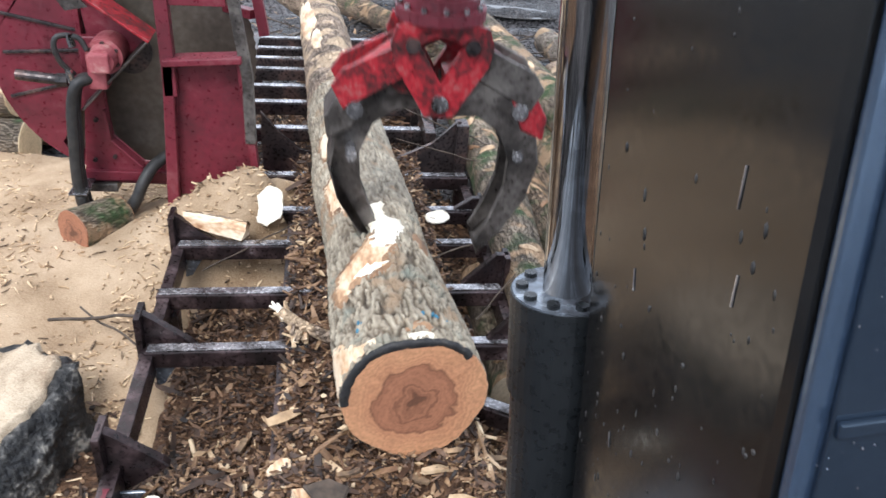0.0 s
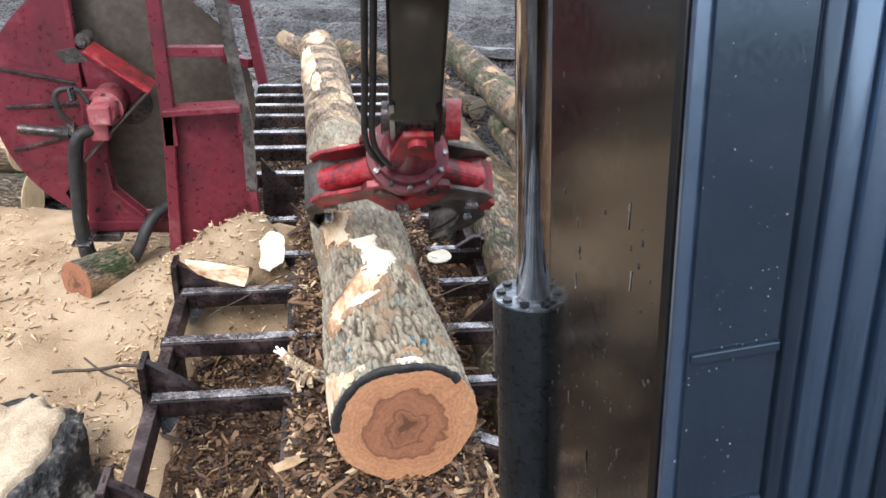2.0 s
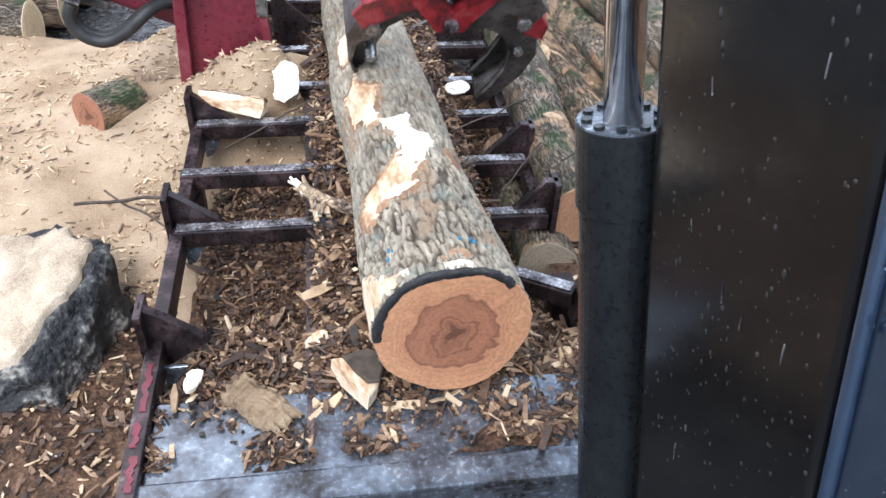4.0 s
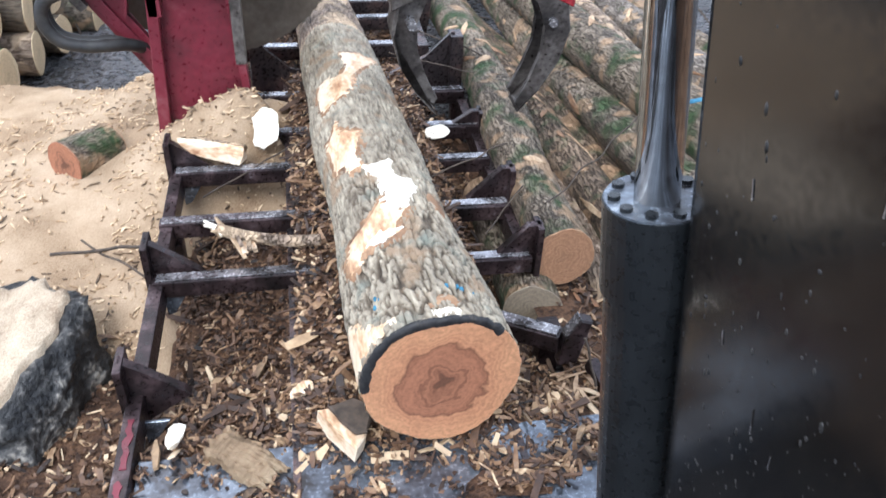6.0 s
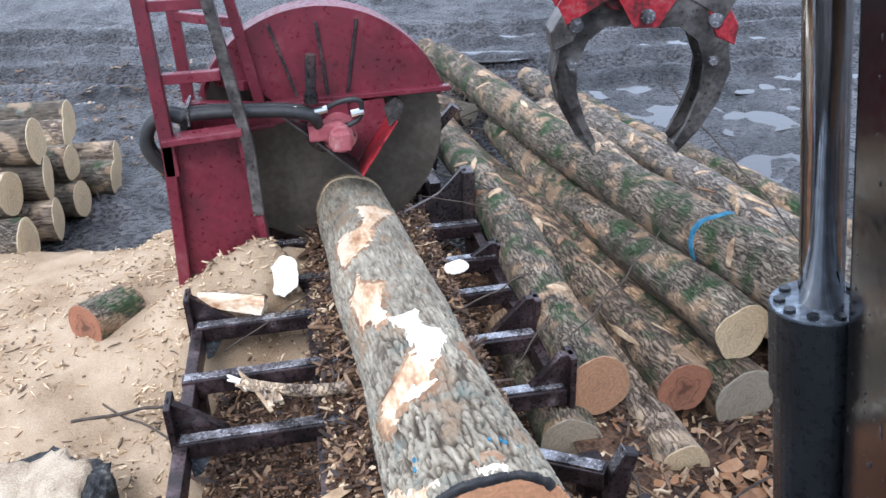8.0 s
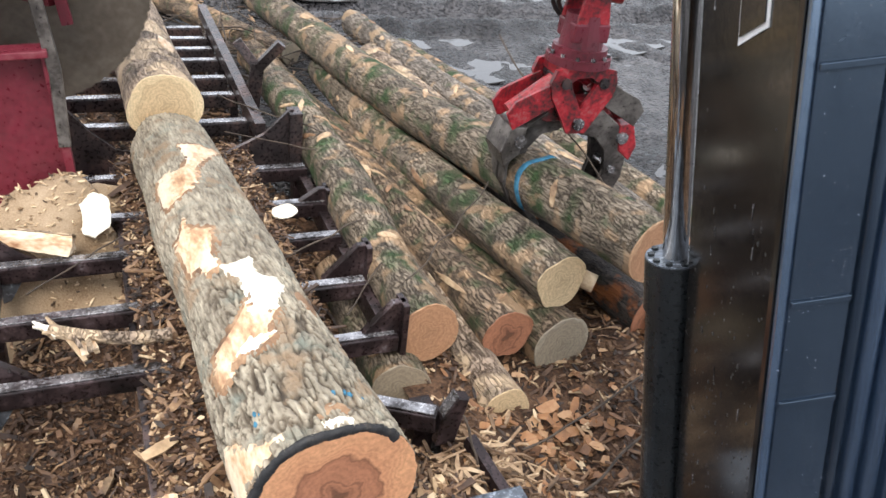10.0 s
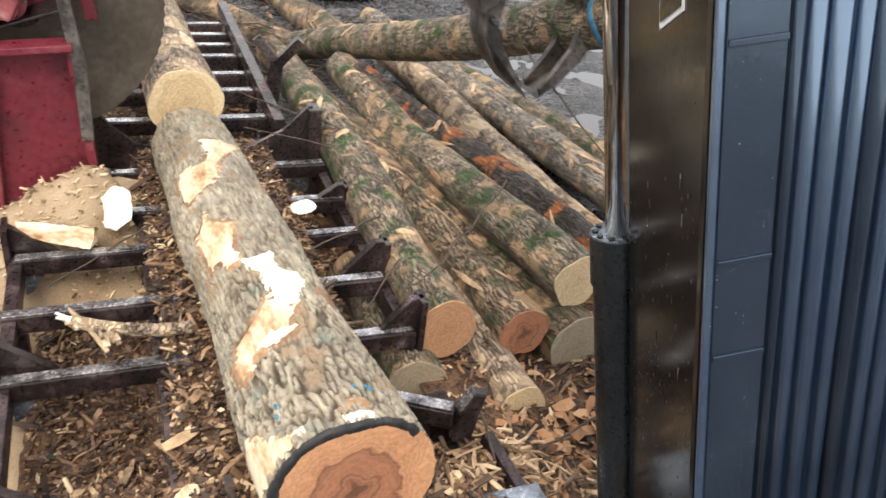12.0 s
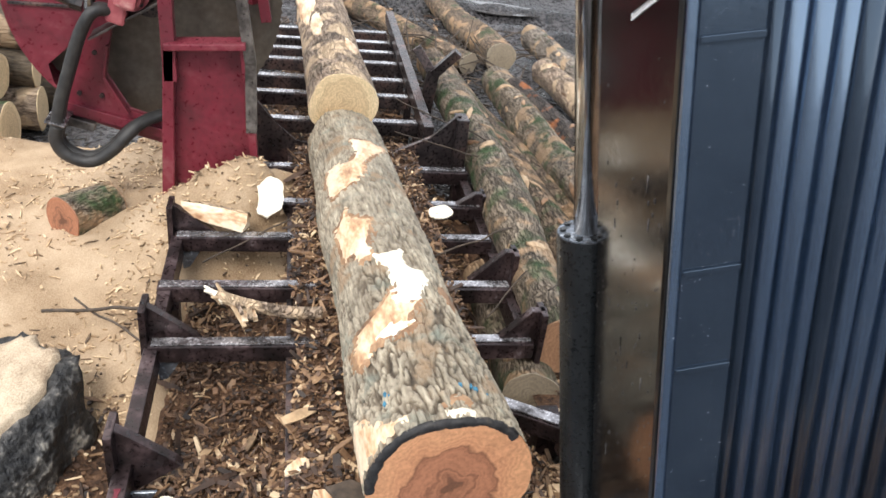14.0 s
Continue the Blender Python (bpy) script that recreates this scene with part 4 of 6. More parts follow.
def build_saw_unit():
    """Origin at the blade's centre; turns about local Y; the hood is up at no turn."""
    u = empty("swing_saw", pose(0.15, 4.3, 0.6))
    tagged(u, "circular saw blade under a worn red hood on a swing arm", "swing saw")
    R = 0.62
    bm = bmesh.new()
    ring = []
    for k in range(160):
        a = 2 * math.pi * k / 160
        r = R if k % 2 else R - 0.007
        ring.append((r * math.cos(a), r * math.sin(a)))
    prism(bm, ring, 0.006, "y", 0.0)
    part("blade", bm, BLADE, u, "brown-grey steel circular blade")
    bm = bmesh.new()
    rod(bm, (0, -0.05, 0), (0, 0.05, 0), 0.1, seg=28)
    part("blade_flange", bm, STEEL_DARK, u)

    def arc(r, a0, a1, n=30):
        return [(r * math.cos(t), r * math.sin(t)) for t in np.linspace(radians(a0), radians(a1), n)]
    bm = bmesh.new()
    prism(bm, [(0.645, 0.205)] + arc(0.645, 18.5, 150) + [(-0.46, 0.37), (-0.3, 0.27), (-0.24, 0.2)], 0.008, "y", -0.1)
    hood = part("hood", bm, RED, u)
    bm = bmesh.new()
    prism(bm, [(0.645, 0.12)] + arc(0.645, 12, 160) + [(-0.5, 0.06)], 0.008, "y", 0.09)
    part("hood_back", bm, RED, hood)
    bm = bmesh.new()
    prism(bm, arc(0.652, 17, 156) + arc(0.638, 156, 17), 0.2, "y", -0.005)
    part("hood_rim", bm, RED, hood)
    for x0, x1 in ((0.127, 0.2), (0.03, 0.005), (-0.12, -0.22)):
        bm = bmesh.new()
        beam(bm, (x0, -0.11, 0.22), (x1, -0.11, 0.58), 0.016, 0.016)
        part("hood_rib", bm, STEEL_DARK, hood, "dark seam rib")
    bm = bmesh.new()
    beam(bm, (-0.24, -0.125, 0.205), (0.645, -0.125, 0.212), 0.05, 0.026, bevel=0.005)
    part("hood_lip", bm, RED, hood)
    bm = bmesh.new()
    rod(bm, (0.36, -0.2, 0.15), (0.36, -0.1, 0.15), 0.034, seg=16)
    rod(bm, (0.36, -0.215, 0.15), (0.36, -0.2, 0.15), 0.022, seg=6)
    part("lip_boss", bm, CLAW, hood, "grey greasy bolt boss")
    # crank-shaped swing arm: a neck from the hub and a leg down to the pivot
    bm = bmesh.new()
    prism(bm, ((0.12, 0.2), (-0.22, 0.215), (-0.65, 0.265), (-0.665, -0.34), (-0.55, -0.34), (-0.545, -0.03), (-0.4, 0.11), (-0.2, 0.12), (0.12, 0.1)), 0.05, "y", -0.16, 0.006)
    part("arm", bm, RED, u)
    bm = bmesh.new()
    beam(bm, (-0.6, -0.2, 0.26), (-0.6, -0.2, -0.3), 0.05, 0.03, up=(0, 1, 0), bevel=0.004)
    part("arm_flange", bm, RED, u)
    bm = bmesh.new()
    beam(bm, (-0.24, -0.2, 0.12), (-0.4, -0.2, 0.105), 0.05, 0.014)
    beam(bm, (-0.4, -0.2, 0.105), (-0.545, -0.2, -0.035), 0.05, 0.014)
    part("arm_flange", bm, RED, u)
    bm = bmesh.new()
    box(bm, (-0.69, -0.22, 0.1), (-0.645, -0.1, 0.24), 0.006)
    part("arm_foot", bm, CLAW, u, "bare grey steel foot of the arm")
    for x, z in ((-0.5, 0.1), (-0.52, 0.2), (-0.62, -0.1), (-0.3, 0.17)):
        bm = bmesh.new()
        rod(bm, (x, -0.2, z), (x, -0.184, z), 0.012, seg=6)
        part("bolt", bm, STEEL_DARK, u)
    # motor in its bent guard
    mx, mz = 0.06, 0.065
    bm = bmesh.new()
    rod(bm, (mx, -0.3, mz), (mx, -0.12, mz), 0.085, seg=24)
    rod(bm, (mx, -0.38, mz), (mx, -0.29, mz), 0.06, 0.068, seg=24)
    box(bm, (mx - 0.15, -0.34, mz - 0.01), (mx + 0.02, -0.24, mz + 0.075), 0.014)
    box(bm, (mx - 0.045, -0.41, mz - 0.045), (mx + 0.045, -0.37, mz + 0.045), 0.01)
    part("motor", bm, MOTOR, u, "dusty pink-red hydraulic motor")
    for k in range(6):
        a = 2 * math.pi * k / 6
        bm = bmesh.new()
        rod(bm, (mx + 0.068 * math.cos(a), -0.312, mz + 0.068 * math.sin(a)), (mx + 0.068 * math.cos(a), -0.298, mz + 0.068 * math.sin(a)), 0.01, seg=6)
        part("bolt", bm, STEEL_DARK, u)
    for a, b, mt, lab in (((-0.2, 0.19), (0.147, -0.143), CLAW, "scuffed grey-red guard plate"), ((0.147, -0.15), (0.34, 0.12), BRIGHT_RED, "bright red bent guard plate")):
        bm = bmesh.new()
        beam(bm, (a[0], -0.23, a[1]), (b[0], -0.23, b[1]), 0.2, 0.012, up=(0, 0, 1), bevel=0.003)
        part("motor_guard", bm, mt, u, lab)
    bm = bmesh.new()
    prism(bm, ((-0.15, 0.15), (0.145, -0.13), (0.32, 0.1), (0.3, 0.19)), 0.01, "y", -0.135)
    part("motor_plate", bm, RED, u)
    bm = bmesh.new()
    prism(bm, ((0.3, 0.1), (0.36, 0.15), (0.34, 0.24), (0.28, 0.2)), 0.012, "y", -0.33)
    part("guard_strut", bm, CLAW, u)
    bm = bmesh.new()
    rod(bm, (-0.06, -0.3, 0.27), (-0.04, -0.3, 0.47), 0.026, seg=16)
    rod(bm, (-0.06, -0.3, 0.24), (-0.06, -0.3, 0.29), 0.034, seg=8)
    part("valve_block", bm, STEEL_DARK, u, "blue-black valve body")
    loop = empty("hose_loop", None)
    loop.parent = u
    loop["label"] = "black hydraulic hoses in a hanging loop"
    ax, ay, az = -0.66, -0.36, 0.245
    for dy, r in ((0.0, 0.028), (0.06, 0.026)):
        bm = bmesh.new()
        hose(bm, ((mx - 0.1, -0.31, mz + 0.06), (-0.06, -0.36 + dy, 0.19), (-0.18, ay + dy, 0.225), (-0.36, ay + dy, 0.24), (-0.52, ay + dy, 0.25), (ax, ay + dy, az)), r)
        part("hose", bm, RUBBER, u, "black hydraulic hose", smooth=True)
        bm = bmesh.new()
        hose(bm, ((0.02, dy, 0), (-0.05, dy, -0.01), (-0.1, dy, -0.055), (-0.115, dy, -0.13), (-0.09, dy, -0.2), (-0.01, 0.01 + dy, -0.26), (0.08, 0.03 + dy, -0.3), (0.15, 0.09, -0.35), (0.18, 0.2, -0.43)), r + 0.003)
        part("hose", bm, RUBBER, loop, smooth=True)
    loop.matrix_local = pose(ax, ay, az)
    bm = bmesh.new()
    beam(bm, (-0.62, -0.4, 0.25), (-0.62, -0.18, 0.25), 0.012, 0.09)
    part("hose_clamp", bm, SHINY_TOP, u, "bent steel hose clamp")
    bm = bmesh.new()
    hose(bm, ((-0.02, -0.33, 0.2), (0.05, -0.36, 0.245), (0.13, -0.37, 0.26), (0.17, -0.36, 0.235), (0.16, -0.34, 0.16), (mx + 0.04, -0.34, mz + 0.06)), 0.013)
    part("hose", bm, RUBBER, u, "thin black hydraulic hose", smooth=True)
    for x, z in ((-0.16, 0.225), (-0.02, 0.215), (0.15, 0.19)):
        bm = bmesh.new()
        rod(bm, (x - 0.03, -0.35, z - 0.004), (x + 0.03, -0.35, z + 0.004), 0.018, seg=8)
        part("hose_fitting", bm, CHROME, u)
    return u, loop


swing_saw, hose_loop = build_saw_unit()

# ---- the log on the deck: the front piece and the piece behind the cut ----
CUT = 2.56


front_shape = Shape(4.95, 0.225, 0.155, 2.3, bend=0.02, rough=0.06, flare=0.01, start=0.0, end=CUT)
main_log = log_thing("oak_log", front_shape, lay((0.35, 1.74, 0.225), (0.2, 4.3, 0.33)), BARK_OAK, END_RED, END_PALE,
                     "thick grey-barked oak log with stripped white patches on the deck", seg=320, step=0.006, carve=0.012)
A = radians
for seed_, outline, mt_, lab_, under in (
        (1.0, ((99, 2.11), (57, 2.12), (24, 2.12), (34, 2.12), (69, 1.91), (86, 1.80), (90, 1.67), (109, 1.58), (126, 1.55), (142, 1.56), (150, 1.73), (144, 1.87), (125, 1.89), (108, 1.84), (99, 1.96)), BARE, "orange-cream stripped wood", True),
        (2.0, ((124, 1.43), (120, 1.30), (104, 1.22), (106, 1.12), (110, 1.07), (109, 0.97), (121, 0.94), (130, 0.94), (135, 1.01), (144, 0.98), (147, 1.13), (148, 1.27), (138, 1.31)), BARE, "orange-cream stripped wood", True),
        (3.0, ((105, 0.71), (97, 0.61), (82, 0.60), (96, 0.51), (94, 0.47), (110, 0.44), (120, 0.45), (132, 0.45), (141, 0.41), (154, 0.41), (161, 0.48), (151, 0.56), (137, 0.59), (120, 0.64)), BARE, "orange-cream stripped wood", True),
        (4.0, ((116, 0.96), (100, 0.95), (82, 0.97), (84, 0.85), (71, 0.80), (68, 0.74), (76, 0.67), (84, 0.59), (98, 0.58), (111, 0.62), (105, 0.71), (105, 0.81), (112, 0.89)), PALE, "fresh white stripped wood", False),
        (5.0, ((96, 0.50), (94, 0.47), (110, 0.44), (120, 0.44), (134, 0.47), (129, 0.50), (118, 0.52), (107, 0.51)), PALE, "fresh white stripped wood", False),
        (6.0, ((98, 0.06), (93, 0.105), (81, 0.115), (75, 0.085), (75, 0.05), (86, 0.06)), INNER_BARK, "orange-brown inner bark", False),
        (7.0, ((97, 0.018), (97, 0.05), (90, 0.055), (88, 0.085), (83, 0.085), (84, 0.055), (77, 0.052), (75, 0.02), (84, 0.012)), PALE, "fresh white stripped wood", False),
        (8.0, ((183, 0.03), (186, 0.17), (172, 0.24), (155, 0.17), (138, 0.1), (122, 0.075), (120, 0.045), (135, 0.03), (150, 0.02), (168, 0.02)), BARE, "orange-cream stripped wood", False),
        (9.0, ((61, 0.73), (46, 0.74), (38, 0.70), (44, 0.61), (57, 0.61), (62, 0.67)), INNER_BARK, "orange-brown inner bark", False)):
    if under:
        outlined_patch(main_log, front_shape, outline, INNER_BARK, "orange-brown inner bark", 0.0035, seed_ + 0.5, 0.02)
    outlined_patch(main_log, front_shape, outline, mt_, lab_, 0.0055 if mt_ is not PALE else 0.0075, seed_)
for a, y, s in ((70, 0.135, 0.006), (72, 0.15, 0.004), (80, 0.15, 0.005), (134, 0.2, 0.006), (136, 0.165, 0.006), (131, 0.185, 0.003), (62, 0.12, 0.003)):
    bare_patch(main_log, front_shape, A(a), y, s * 4, s * 1.8, a * 0.37, BLUE_PAINT, "paint_spot", "blue paint fleck", lift=0.004)
bm = bmesh.new()
_k = 120
_r = [[bm.verts.new(front_shape.point(t, y, lf * (1 + 0.45 * noise.noise(Vector((t * 3, lf * 20, 1))) + 0.15 * noise.noise(Vector((t * 17, lf * 20, 4)))) + 0.003 * noise.noise(Vector((t * 30, y * 40, 1))))) for t in np.linspace(A(44), A(180), _k)] for y, lf in ((-0.005, -0.024), (-0.008, -0.016), (-0.008, -0.002), (0.004, 0.003), (0.014, -0.006))]
for r0_, r1_ in zip(_r, _r[1:]):
    for i in range(_k - 1):
        bm.faces.new((r0_[i], r0_[i + 1], r1_[i + 1], r1_[i]))
part("bark_rim", bm, CHAR, main_log, "black oily rim of bark", smooth=True)
rear_shape = Shape(4.95, 0.225, 0.155, 2.3, bend=0.02, rough=0.06, flare=0.01, start=CUT, end=4.95)
rear_log = log_thing("oak_log", rear_shape, lay((0.2, 4.31, 0.33), (0.05, 6.87, 0.435)), BARK_TAN, END_PALE, END_TAN,
                     "rear piece of oak log with a fresh pale sawn face", seg=52, step=0.035)
for a, y, da, dy, s in ((140, 1.5, 0.4, 0.5, 1.1), (120, 0.9, 0.25, 0.2, 2.7), (60, 0.5, 0.25, 0.1, 3.3), (100, 2.1, 0.5, 0.2, 4.1)):
    bare_patch(rear_log, rear_shape, A(a), y, da, dy, s, BARE)
bm = bmesh.new()
rod(bm, (-0.05, 2.15, 0.0), (-0.27, 2.4, 0.08), 0.09, 0.075, seg=18)
part("limb_stub", bm, BARK_TAN, rear_log, smooth=True)

# ---- log pile beside the deck ----
PILE = (
    ((1.0, 2.62, -0.04), (0.9, 5.6, 0.0), 0.135, 0.11, BARK_MOSS, END_TAN, "mossy grey log with an orange-tan sawn end beside the deck", 7),
    ((1.39, 2.66, -0.15), (1.1, 6.4, -0.1), 0.118, 0.11, BARK_FOREST, END_RED, "brown flaking log with a red-hearted sawn end", 16),
    ((1.69, 2.78, 0.0), (1.4, 5.9, -0.08), 0.125, 0.115, BARK_MOSS, END_PALE, "green mossy log with a pale yellow end on the pile", 18),
    ((2.2, 2.75, -0.24), (1.46, 5.6, -0.05), 0.112, 0.1, BARK_DARK, END_RED, "dark wet log with orange scars low in the pile", 8),
    ((1.68, 2.66, -0.26), (1.3, 5.6, -0.24), 0.15, 0.12, BARK_FOREST, END_GREY, "weathered grey-ended log at the bottom of the pile", 2),
    ((2.3, 2.7, -0.22), (1.95, 6.6, -0.2), 0.12, 0.11, BARK_TAN, END_TAN, "pinkish flaking log lying beside the pile", 20),
    ((2.68, 3.2, -0.22), (2.22, 7.6, -0.2), 0.125, 0.115, BARK_GREY, END_TAN, "grey log at the back of the pile", 12),
    ((3.08, 3.4, -0.27), (2.5, 7.0, -0.27), 0.115, 0.1, BARK_MOSS, END_TAN, "mossy log at the outer edge of the pile", 10),
    ((1.26, 2.36, -0.28), (1.16, 4.6, -0.25), 0.105, 0.1, BARK_TAN, END_PALE, "thin tan log on the ground under the pile", 6),
    ((0.86, 2.5, -0.22), (0.95, 3.4, -0.24), 0.13, 0.12, BARK_MOSS, END_GREY, "short mossy log under the deck edge", 2),
    ((1.78, 7.1, -0.27), (1.5, 9.6, -0.3), 0.14, 0.13, BARK_FOREST, END_GREY, "dark muddy log lying behind the pile", 1),
    ((0.3, 9.2, -0.3), (1.5, 7.0, -0.3), 0.12, 0.1, BARK_FOREST, END_GREY, "brown muddy log lying across the yard", 3),
)
for i, (p, q, r0, r1, bk, en, lab, kn) in enumerate(PILE):
    L = (Vector(q) - Vector(p)).length
    log_thing("log", Shape(L, r0, r1, 3.1 + i * 1.37, bend=0.045, rough=0.11), lay(p, q), bk, en, END_GREY, lab, group="logs piled beside the deck", seg=48, step=0.035, knots=kn)

bm = bmesh.new()
hose(bm, ((-0.02, 0.12, 0.0), (0.06, 0.03, -0.005), (0.13, -0.04, -0.02)), 0.045, 12)
stub = part("broken_stub", bm, SPLIT, None, smooth=True)
stub.matrix_world = Matrix.Translation((1.76, 2.84, -0.03))
tagged(stub, "pale broken branch stub wedged at the log end", "branch stub")

blue_shape = Shape(4.6, 0.15, 0.12, 9.7, bend=0.05, rough=0.06)
blue_log = log_thing("log", blue_shape, lay((1.98, 2.55, 0.17), (1.36, 6.0, 0.2)), BARK_MOSS, END_TAN, END_GREY,
                     "mossy log with a blue paint ring", group="logs piled beside the deck", seg=44, step=0.04, knots=9)
bm = bmesh.new()
_r = [[bm.verts.new(blue_shape.point(t, y + 0.02 * math.sin(3 * t), lf)) for t in np.linspace(A(-60), A(240), 40)] for y, lf in ((0.75, -0.004), (0.755, 0.004), (0.785, 0.004), (0.79, -0.004))]
for r0_, r1_ in zip(_r, _r[1:]):
    for i in range(39):
        bm.faces.new((r0_[i], r0_[i + 1], r1_[i + 1], r1_[i]))
part("paint_ring", bm, BLUE_PAINT, blue_log, "blue paint ring", smooth=True)

# ---- stack of short logs across the sawdust ----
STACK = (
    ((-1.78, 5.0, -0.26), 0.17, 1.3), ((-1.7, 5.42, -0.28), 0.14, 1.2), ((-1.62, 5.78, -0.3), 0.13, 1.3), ((-1.45, 6.15, -0.3), 0.13, 1.5),
    ((-1.85, 5.15, 0.02), 0.14, 1.2), ((-1.72, 5.5, -0.02), 0.15, 1.2), ((-1.65, 5.85, -0.05), 0.12, 1.3), ((-1.75, 6.25, 0.0), 0.15, 1.3),
    ((-1.72, 5.45, 0.25), 0.15, 1.4), ((-2.1, 4.72, -0.24), 0.16, 1.2), ((-1.5, 6.55, -0.28), 0.14, 1.4), ((-1.8, 6.6, 0.05), 0.15, 1.3),
)
for i, (p, r, L) in enumerate(STACK):
    rng = random.Random(i + 50)
    d = Vector((-1, rng.uniform(-0.1, 0.22), rng.uniform(-0.03, 0.06)))
    log_thing("cut_log", Shape(L, r, r * 0.95, 20 + i * 1.9, bend=0.01, rough=0.07), lay(Vector(p) + Vector((0.03, 0.1, 0)), Vector(p) + Vector((0.03, 0.1, 0)) + d), (BARK_MOSS, BARK_TAN, BARK_OAK)[i % 3], END_PALE, END_PALE,
              "short cut log with a pale sawn end in the stack", group="stack of cut logs", seg=32, step=0.06, knots=1)

stub_log = log_thing("cut_log", Shape(0.27, 0.118, 0.115, 61.0, bend=0.0, rough=0.08), lay((-1.13, 3.74, -0.13), (-0.96, 3.94, -0.14)), BARK_MOSS, END_RED, END_TAN,
                     "short log stub with an orange end half sunk in sawdust", seg=32, step=0.04)


# ---- stone block ----
def build_block():
    b = empty("stone_block", pose(-1.12, 2.38, GROUND))
    tagged(b, "rough grey-black stone block topped with pale sawdust", "stone block")
    foot = ((0.34, 0.1), (0.19, -0.38), (-0.38, -0.5), (-0.5, 0.3), (0.1, 0.42))
    head = ((0.33, 0.2, 0.41), (0.1, -0.22, 0.25), (-0.38, -0.42, 0.16), (-0.45, 0.28, 0.3), (0.1, 0.4, 0.33))
    seg, rows = 16, 18

    def ring(f):
        pts = []
        for k in range(5):
            a0, a1 = Vector((*foot[k], -0.06)), Vector((*foot[(k + 1) % 5], -0.06))
            b0, b1 = Vector(head[k]), Vector(head[(k + 1) % 5])
            for i in range(seg):
                t = i / seg
                pts.append(a0.lerp(a1, t).lerp(b0.lerp(b1, t), f))
        return pts

    def rough(p, k):
        return p + noise.noise_vector(p * 5) * 0.05 * k + noise.noise_vector(p * 14) * 0.022 * k + noise.noise_vector(p * 38) * 0.008 * k
    bm = bmesh.new()
    loops = [[bm.verts.new(rough(p, 1)) for p in ring(i / rows)] for i in range(rows + 1)]
    top = ring(1.0)
    c = sum(top, Vector()) / len(top)
    caps = [loops[-1]] + [[bm.verts.new(rough(c.lerp(p, f), 1)) for p in top] for f in (0.85, 0.6, 0.3)]
    n_ = len(top)
    for a, d in list(zip(loops, loops[1:])) + list(zip(caps, caps[1:])):
        for i in range(n_):
            bm.faces.new((a[i], a[(i + 1) % n_], d[(i + 1) % n_], d[i]))
    bm.faces.new(caps[-1])
    part("stone", bm, STONE, b, smooth=True)
    bm = bmesh.new()
    caps = []
    for f in (1.0, 0.97, 0.9, 0.8, 0.68, 0.55, 0.4, 0.25, 0.1):
        line = []
        for p in top:
            ragged = 0.9 + 0.17 * noise.noise(p * 9) + 0.1 * noise.noise(p * 31)
            q = c.lerp(p, f * ragged)
            lift = 0.035 + 0.012 * noise.noise(q * 16) + 0.006 * noise.noise(q * 45) if f < 0.99 else -0.05
            line.append(bm.verts.new(rough(q, 0.8) + Vector((0, 0, lift))))
        caps.append(line)
    for a, d in zip(caps, caps[1:]):
        for i in range(n_):
            bm.faces.new((a[i], a[(i + 1) % n_], d[(i + 1) % n_], d[i]))
    bm.faces.new(caps[-1])
    part("dust_cap", bm, PALE_DUST, b, "layer of pale sawdust", smooth=True)
    return b


build_block()


# ---- loose pieces of wood ----
def flake(name, m, pts, thick, mat, label, category="wood chip"):
    bm = bmesh.new()
    fine = []
    for (xa, ya), (xb, yb) in zip(pts, list(pts[1:]) + [pts[0]]):
        for k in range(4):
            u = Vector((xa + (xb - xa) * k / 4, ya + (yb - ya) * k / 4, 0))
            fine.append(tuple(u + 0.13 * u.length * noise.noise_vector(u * 60 + Vector((len(label), 0, 0))))[:2])
    prism(bm, fine, thick, "z", 0.0, min(0.004, thick * 0.3))
    for v in bm.verts:
        v.co.z += 0.012 * noise.noise(v.co * 14)
    ob = part(name, bm, mat, None)
    ob.matrix_world = m
    return tagged(ob, label, category)


flake("wood_chip", pose(-0.17, 3.62, 0.08, 40, 8, 5), ((-0.06, -0.09), (-0.01, -0.1), (0.05, -0.06), (0.06, 0.03), (0.045, 0.09), (-0.02, 0.1), (-0.065, 0.06), (-0.05, -0.01)), 0.014, PALE, "fresh white wood chip on the sawdust heap")
flake("wood_chip", pose(0.64, 3.58, 0.04, 12, 0, 10), [(0.062 * math.cos(t), 0.045 * math.sin(t)) for t in np.linspace(0, 6.28, 14, endpoint=False)], 0.009, PALE, "white oval wood chip on the bark mulch")


